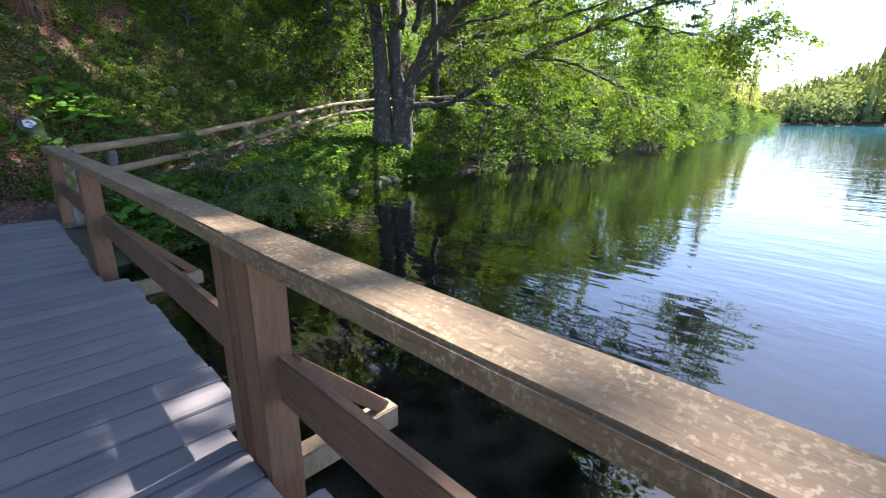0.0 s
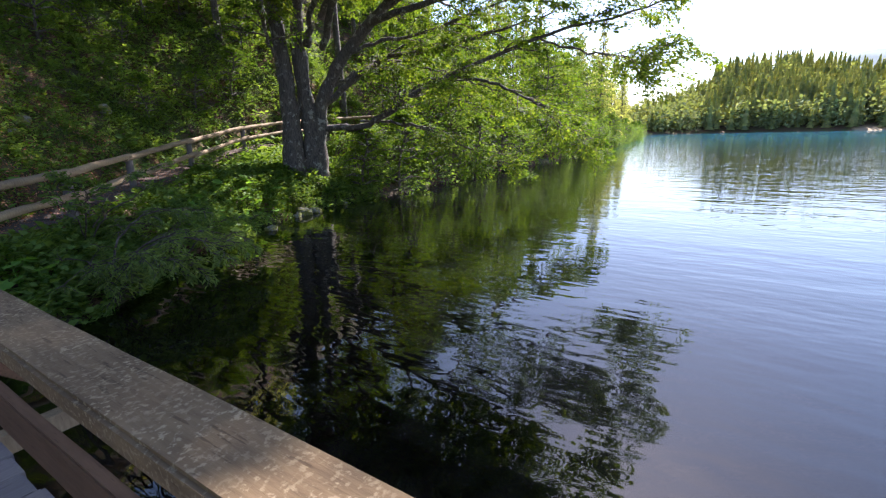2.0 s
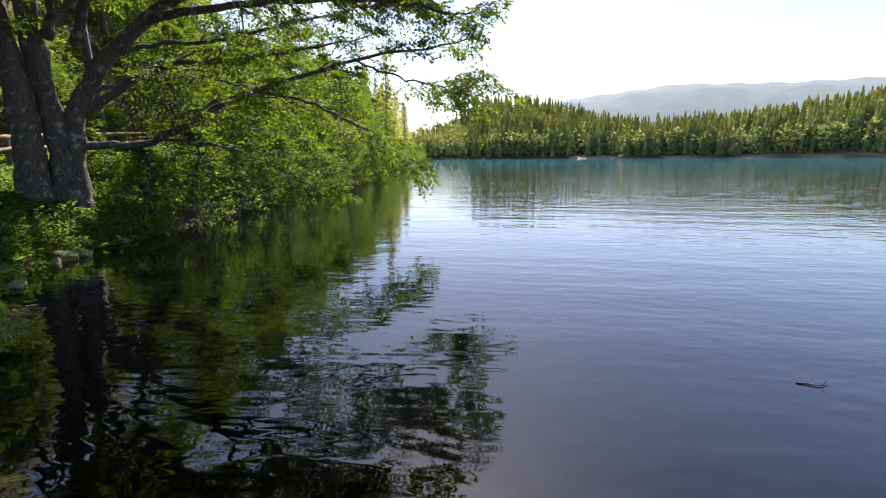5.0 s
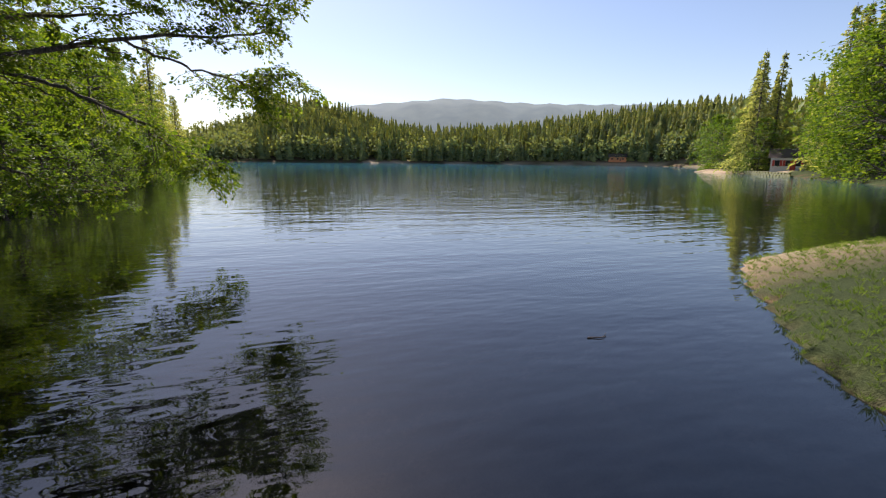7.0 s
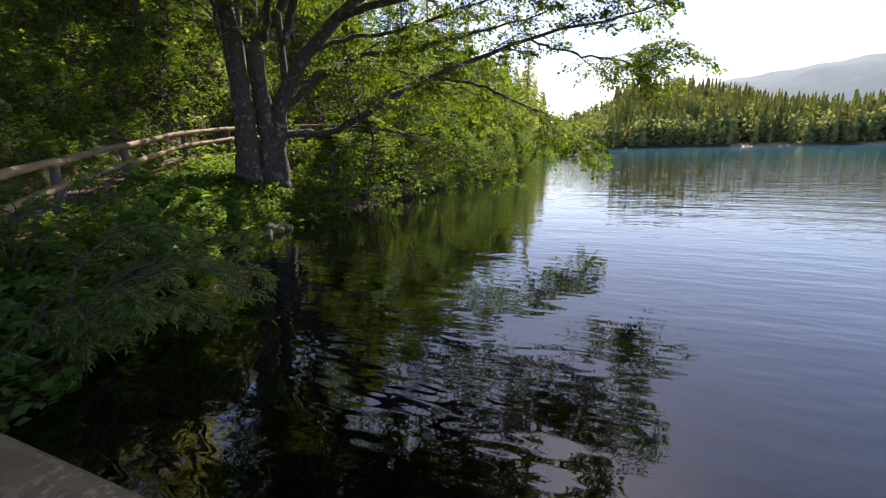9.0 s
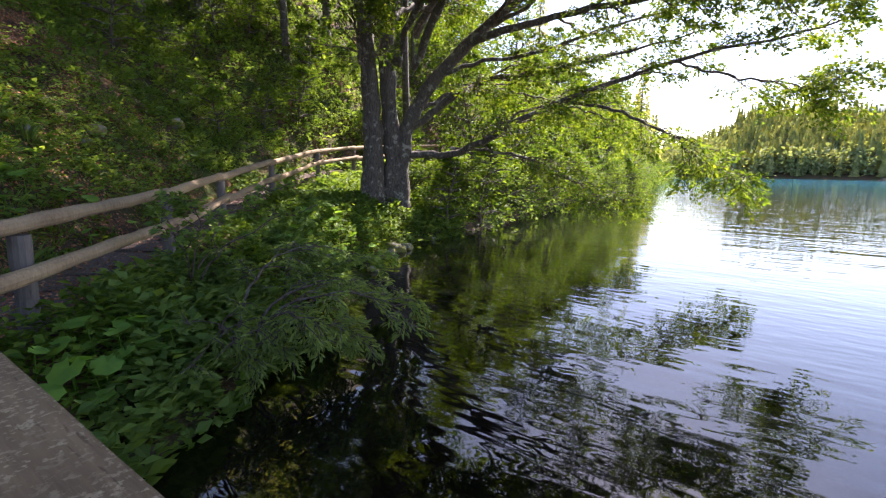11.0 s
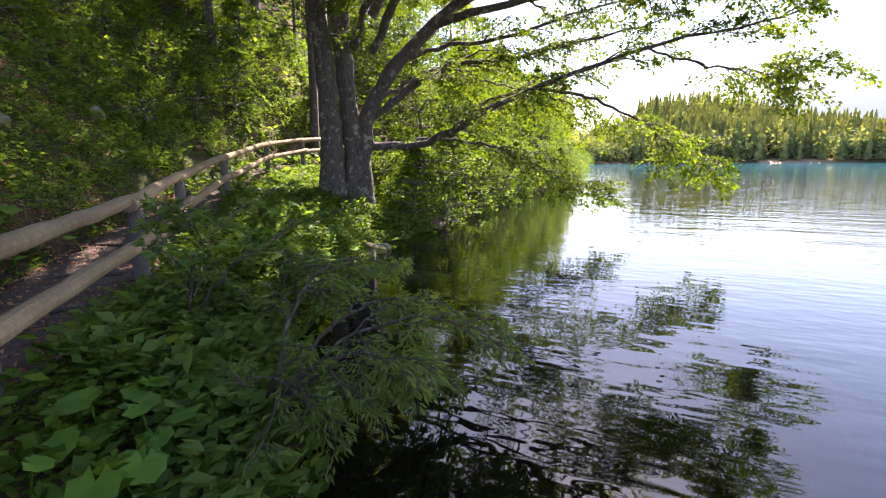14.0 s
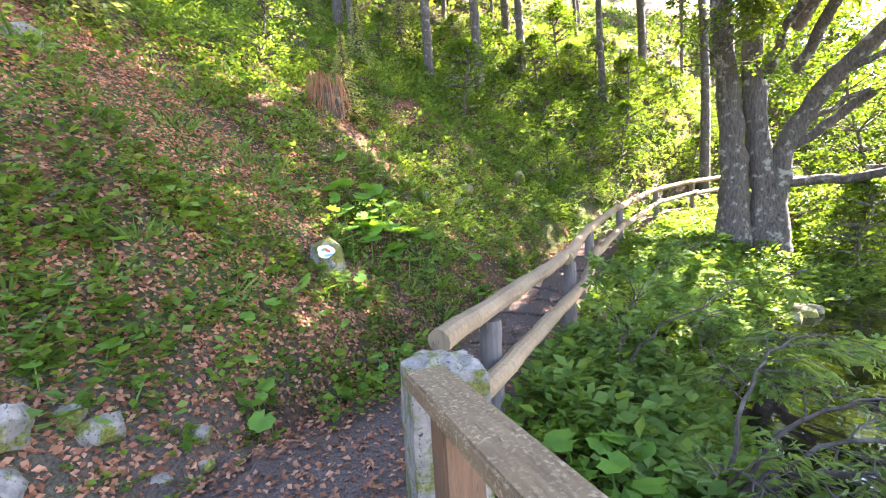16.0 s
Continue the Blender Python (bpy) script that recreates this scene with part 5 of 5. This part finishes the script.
stick_thing("sunken_branch", "pale branch lying in the shallow water", "branch", [(2.72, -5.26, WATER_Z - 0.02), (3.0, -5.3, WATER_Z - 0.012), (3.3, -5.34, WATER_Z - 0.02)], 0.008, "", forks=1, seed=78)


def root_plate():
    """The torn-up stump with hanging reddish roots on the slope."""
    x, y = 0.77, 7.4
    z = float(height(x, y))
    r = np.random.default_rng(91)
    top = thing("tree_stump", "rotten stump with hanging reddish roots on the slope", "stump", at=(x, y, z))
    under("stump", rough_stone("stump", (0.62, 0.5, 0.8), TWIG_WOOD, 7.7, 0.2, 4), top, place=pose(0, 0.15, 0.1))
    for k in range(54):
        a = r.uniform(-1.5, 1.5)
        p = np.array((0.32 * math.sin(a), -0.05 - 0.18 * math.cos(a), 0.6 + r.uniform(-0.15, 0.08)))
        q = p + np.array((0.1 * math.sin(a) + r.normal(0, 0.04), -0.1, -r.uniform(0.4, 0.8)))
        v, f = tubes([(curve_points([p, (p + q) / 2 + r.normal(0, 0.03, 3), q], 7), np.linspace(0.012, 0.004, 7))], 4)
        under("root", mesh_of("root", v, f, LOG_ROOT), top)


LOG_ROOT = wood_material("red_root_wood", (0.34, 0.17, 0.075), (0.15, 0.07, 0.03), (6, 6, 1), None)
root_plate()

for k, (s0, s1, n) in enumerate([(4.6, 6.0, 0.0), (6.3, 8.3, 0.05), (9.0, 11.2, -0.1), (11.6, 13.6, -0.6)]):
    p, q = on_plan(s0, n), on_plan(s1, n + 0.06)
    thing("edging_log", "pale log laid along the edge of the trail", "log", "logs edging the trail", data=log_mesh("edging_log", on_ground(p[0], p[1], 0.05), on_ground(q[0], q[1], 0.05), 0.075, 0.065, LOG_WOOD, 80 + k))

# ---- far shore ----
planted("spruce", SPRUCE, "tall sunlit spruce near the hut on the shore", "tree", "trees by the hut", [(72, -101.5, 1.15, 0.3), (74.5, -103.5, 1.1, 2.9), (69.5, -103.5, 1.1, 1.3), (55.8, -99.8, 1.3, 0.8), (52, -97, 1.25, 2.2), (58.5, -107, 1.35, 3.4), (47, -92, 1.2, 4.4), (84, -118, 1.15, 0.9), (96, -132, 1.1, 2.4), (76, -107, 0.85, 2.0), (58, -110, 1.1, 4.0), (82, -114, 0.8, 1.1), (90, -122, 0.8, 0.4), (75, -104, 1.0, 5)])
planted("shore_tree", SHORE, "bright leafy tree near the hut on the shore", "tree", "trees by the hut", [(46, -88, 2.4, 0.5), (38, -80, 2.6, 3.0), (62, -110, 1.7, 2.1), (72, -106, 0.9, 0.9), (90, -112, 1.6, 0.2), (95, -117, 1.7, 1.4), (85, -109, 1.4, 2.6), (79, -107, 1.6, 3.9), (75, -103.5, 1.5, 1.1), (69, -99.5, 1.3, 5.2)])

planted("forest_tree", SHORE_B, "tall bright tree on the southern shore", "tree", "trees by the hut", [(46, -88, 2.3, 0.4), (50, -94, 2.1, 1.9), (41, -82, 2.4, 3.1), (35, -75, 2.4, 4.4), (54, -98, 1.9, 2.4), (58, -102, 1.8, 5.0)])


def hut(x, y, turn, wall, shutter, label, size):
    w, d, h = size
    z = float(height(x, y))
    top = thing("lakeside_hut", label, "hut", at=(x, y, z))
    top.rotation_euler.z = turn
    part("wall", beam_bm((-w / 2, 0, h / 2 - 0.4), (w / 2, 0, h / 2 - 0.4), d, h + 0.8, 0.02), wall, top)
    bm = bmesh.new()
    e = 0.5
    v = [bm.verts.new(p) for p in [(-w / 2 - e, -d / 2 - e, h - 0.15), (w / 2 + e, -d / 2 - e, h - 0.15), (w / 2 + e, d / 2 + e, h - 0.15), (-w / 2 - e, d / 2 + e, h - 0.15), (-w / 2 - e, 0, h + d * 0.42), (w / 2 + e, 0, h + d * 0.42)]]
    for q in ((0, 1, 5, 4), (2, 3, 4, 5), (0, 4, 3), (1, 2, 5), (3, 2, 1, 0)):
        bm.faces.new([v[i] for i in q])
    part("roof", bm, ROOF, top, "dark shingle roof")
    for sx in (-0.3, 0.02, 0.32):
        part("window", beam_bm((w * sx - 0.4, -d / 2 - 0.03, h * 0.55), (w * sx + 0.4, -d / 2 - 0.03, h * 0.55), 0.08, 1.1, 0.01), GLASS, top, "dark window")
        for q in (-0.62, 0.62):
            part("shutter", beam_bm((w * sx + q - 0.2, -d / 2 - 0.05, h * 0.55), (w * sx + q + 0.2, -d / 2 - 0.05, h * 0.55), 0.06, 1.15, 0.01), shutter, top, "red shutter")
    part("door", beam_bm((w * 0.17 - 0.45, -d / 2 - 0.04, 1.0), (w * 0.17 + 0.45, -d / 2 - 0.04, 1.0), 0.08, 2.0, 0.01), shutter, top, "red door")


ROOF, GLASS = plain_material("dark_shingle", (0.08, 0.06, 0.05), 0.9), plain_material("dark_pane", (0.03, 0.035, 0.04), 0.15)
hut(64.5, -101.5, radians(213), plain_material("white_plaster", (0.72, 0.7, 0.64), 0.9), plain_material("red_shutter_paint", (0.5, 0.06, 0.04), 0.6), "small white hut with red shutters on the shore", (5.4, 4.2, 2.6))
hut(275, -236, radians(230), plain_material("orange_boards", (0.6, 0.2, 0.07), 0.8), plain_material("brown_boards", (0.2, 0.08, 0.04), 0.7), "far orange boathouse with a low roof on the beach", (12, 6, 3))

shore_wall = thing("shore_wall", "low stone wall along the lawn by the hut", "wall")
wall_rng = random.Random(23)
wall_shapes = [rough_stone("wall_stone", (1.0, 0.5, 0.55), GREY_STONE, 30 + k, 0.6, 2) for k in range(4)]
for k in range(15):
    for level in (0, 1):
        u = (k + 0.5 * level) / 15
        under("stone", wall_shapes[(k + level) % 4], shore_wall, place=pose(55.5 + 15.5 * u, -89.2 - 9.4 * u, -0.6 + 0.42 * level, 0, 0, -31 + wall_rng.uniform(-5, 5)))
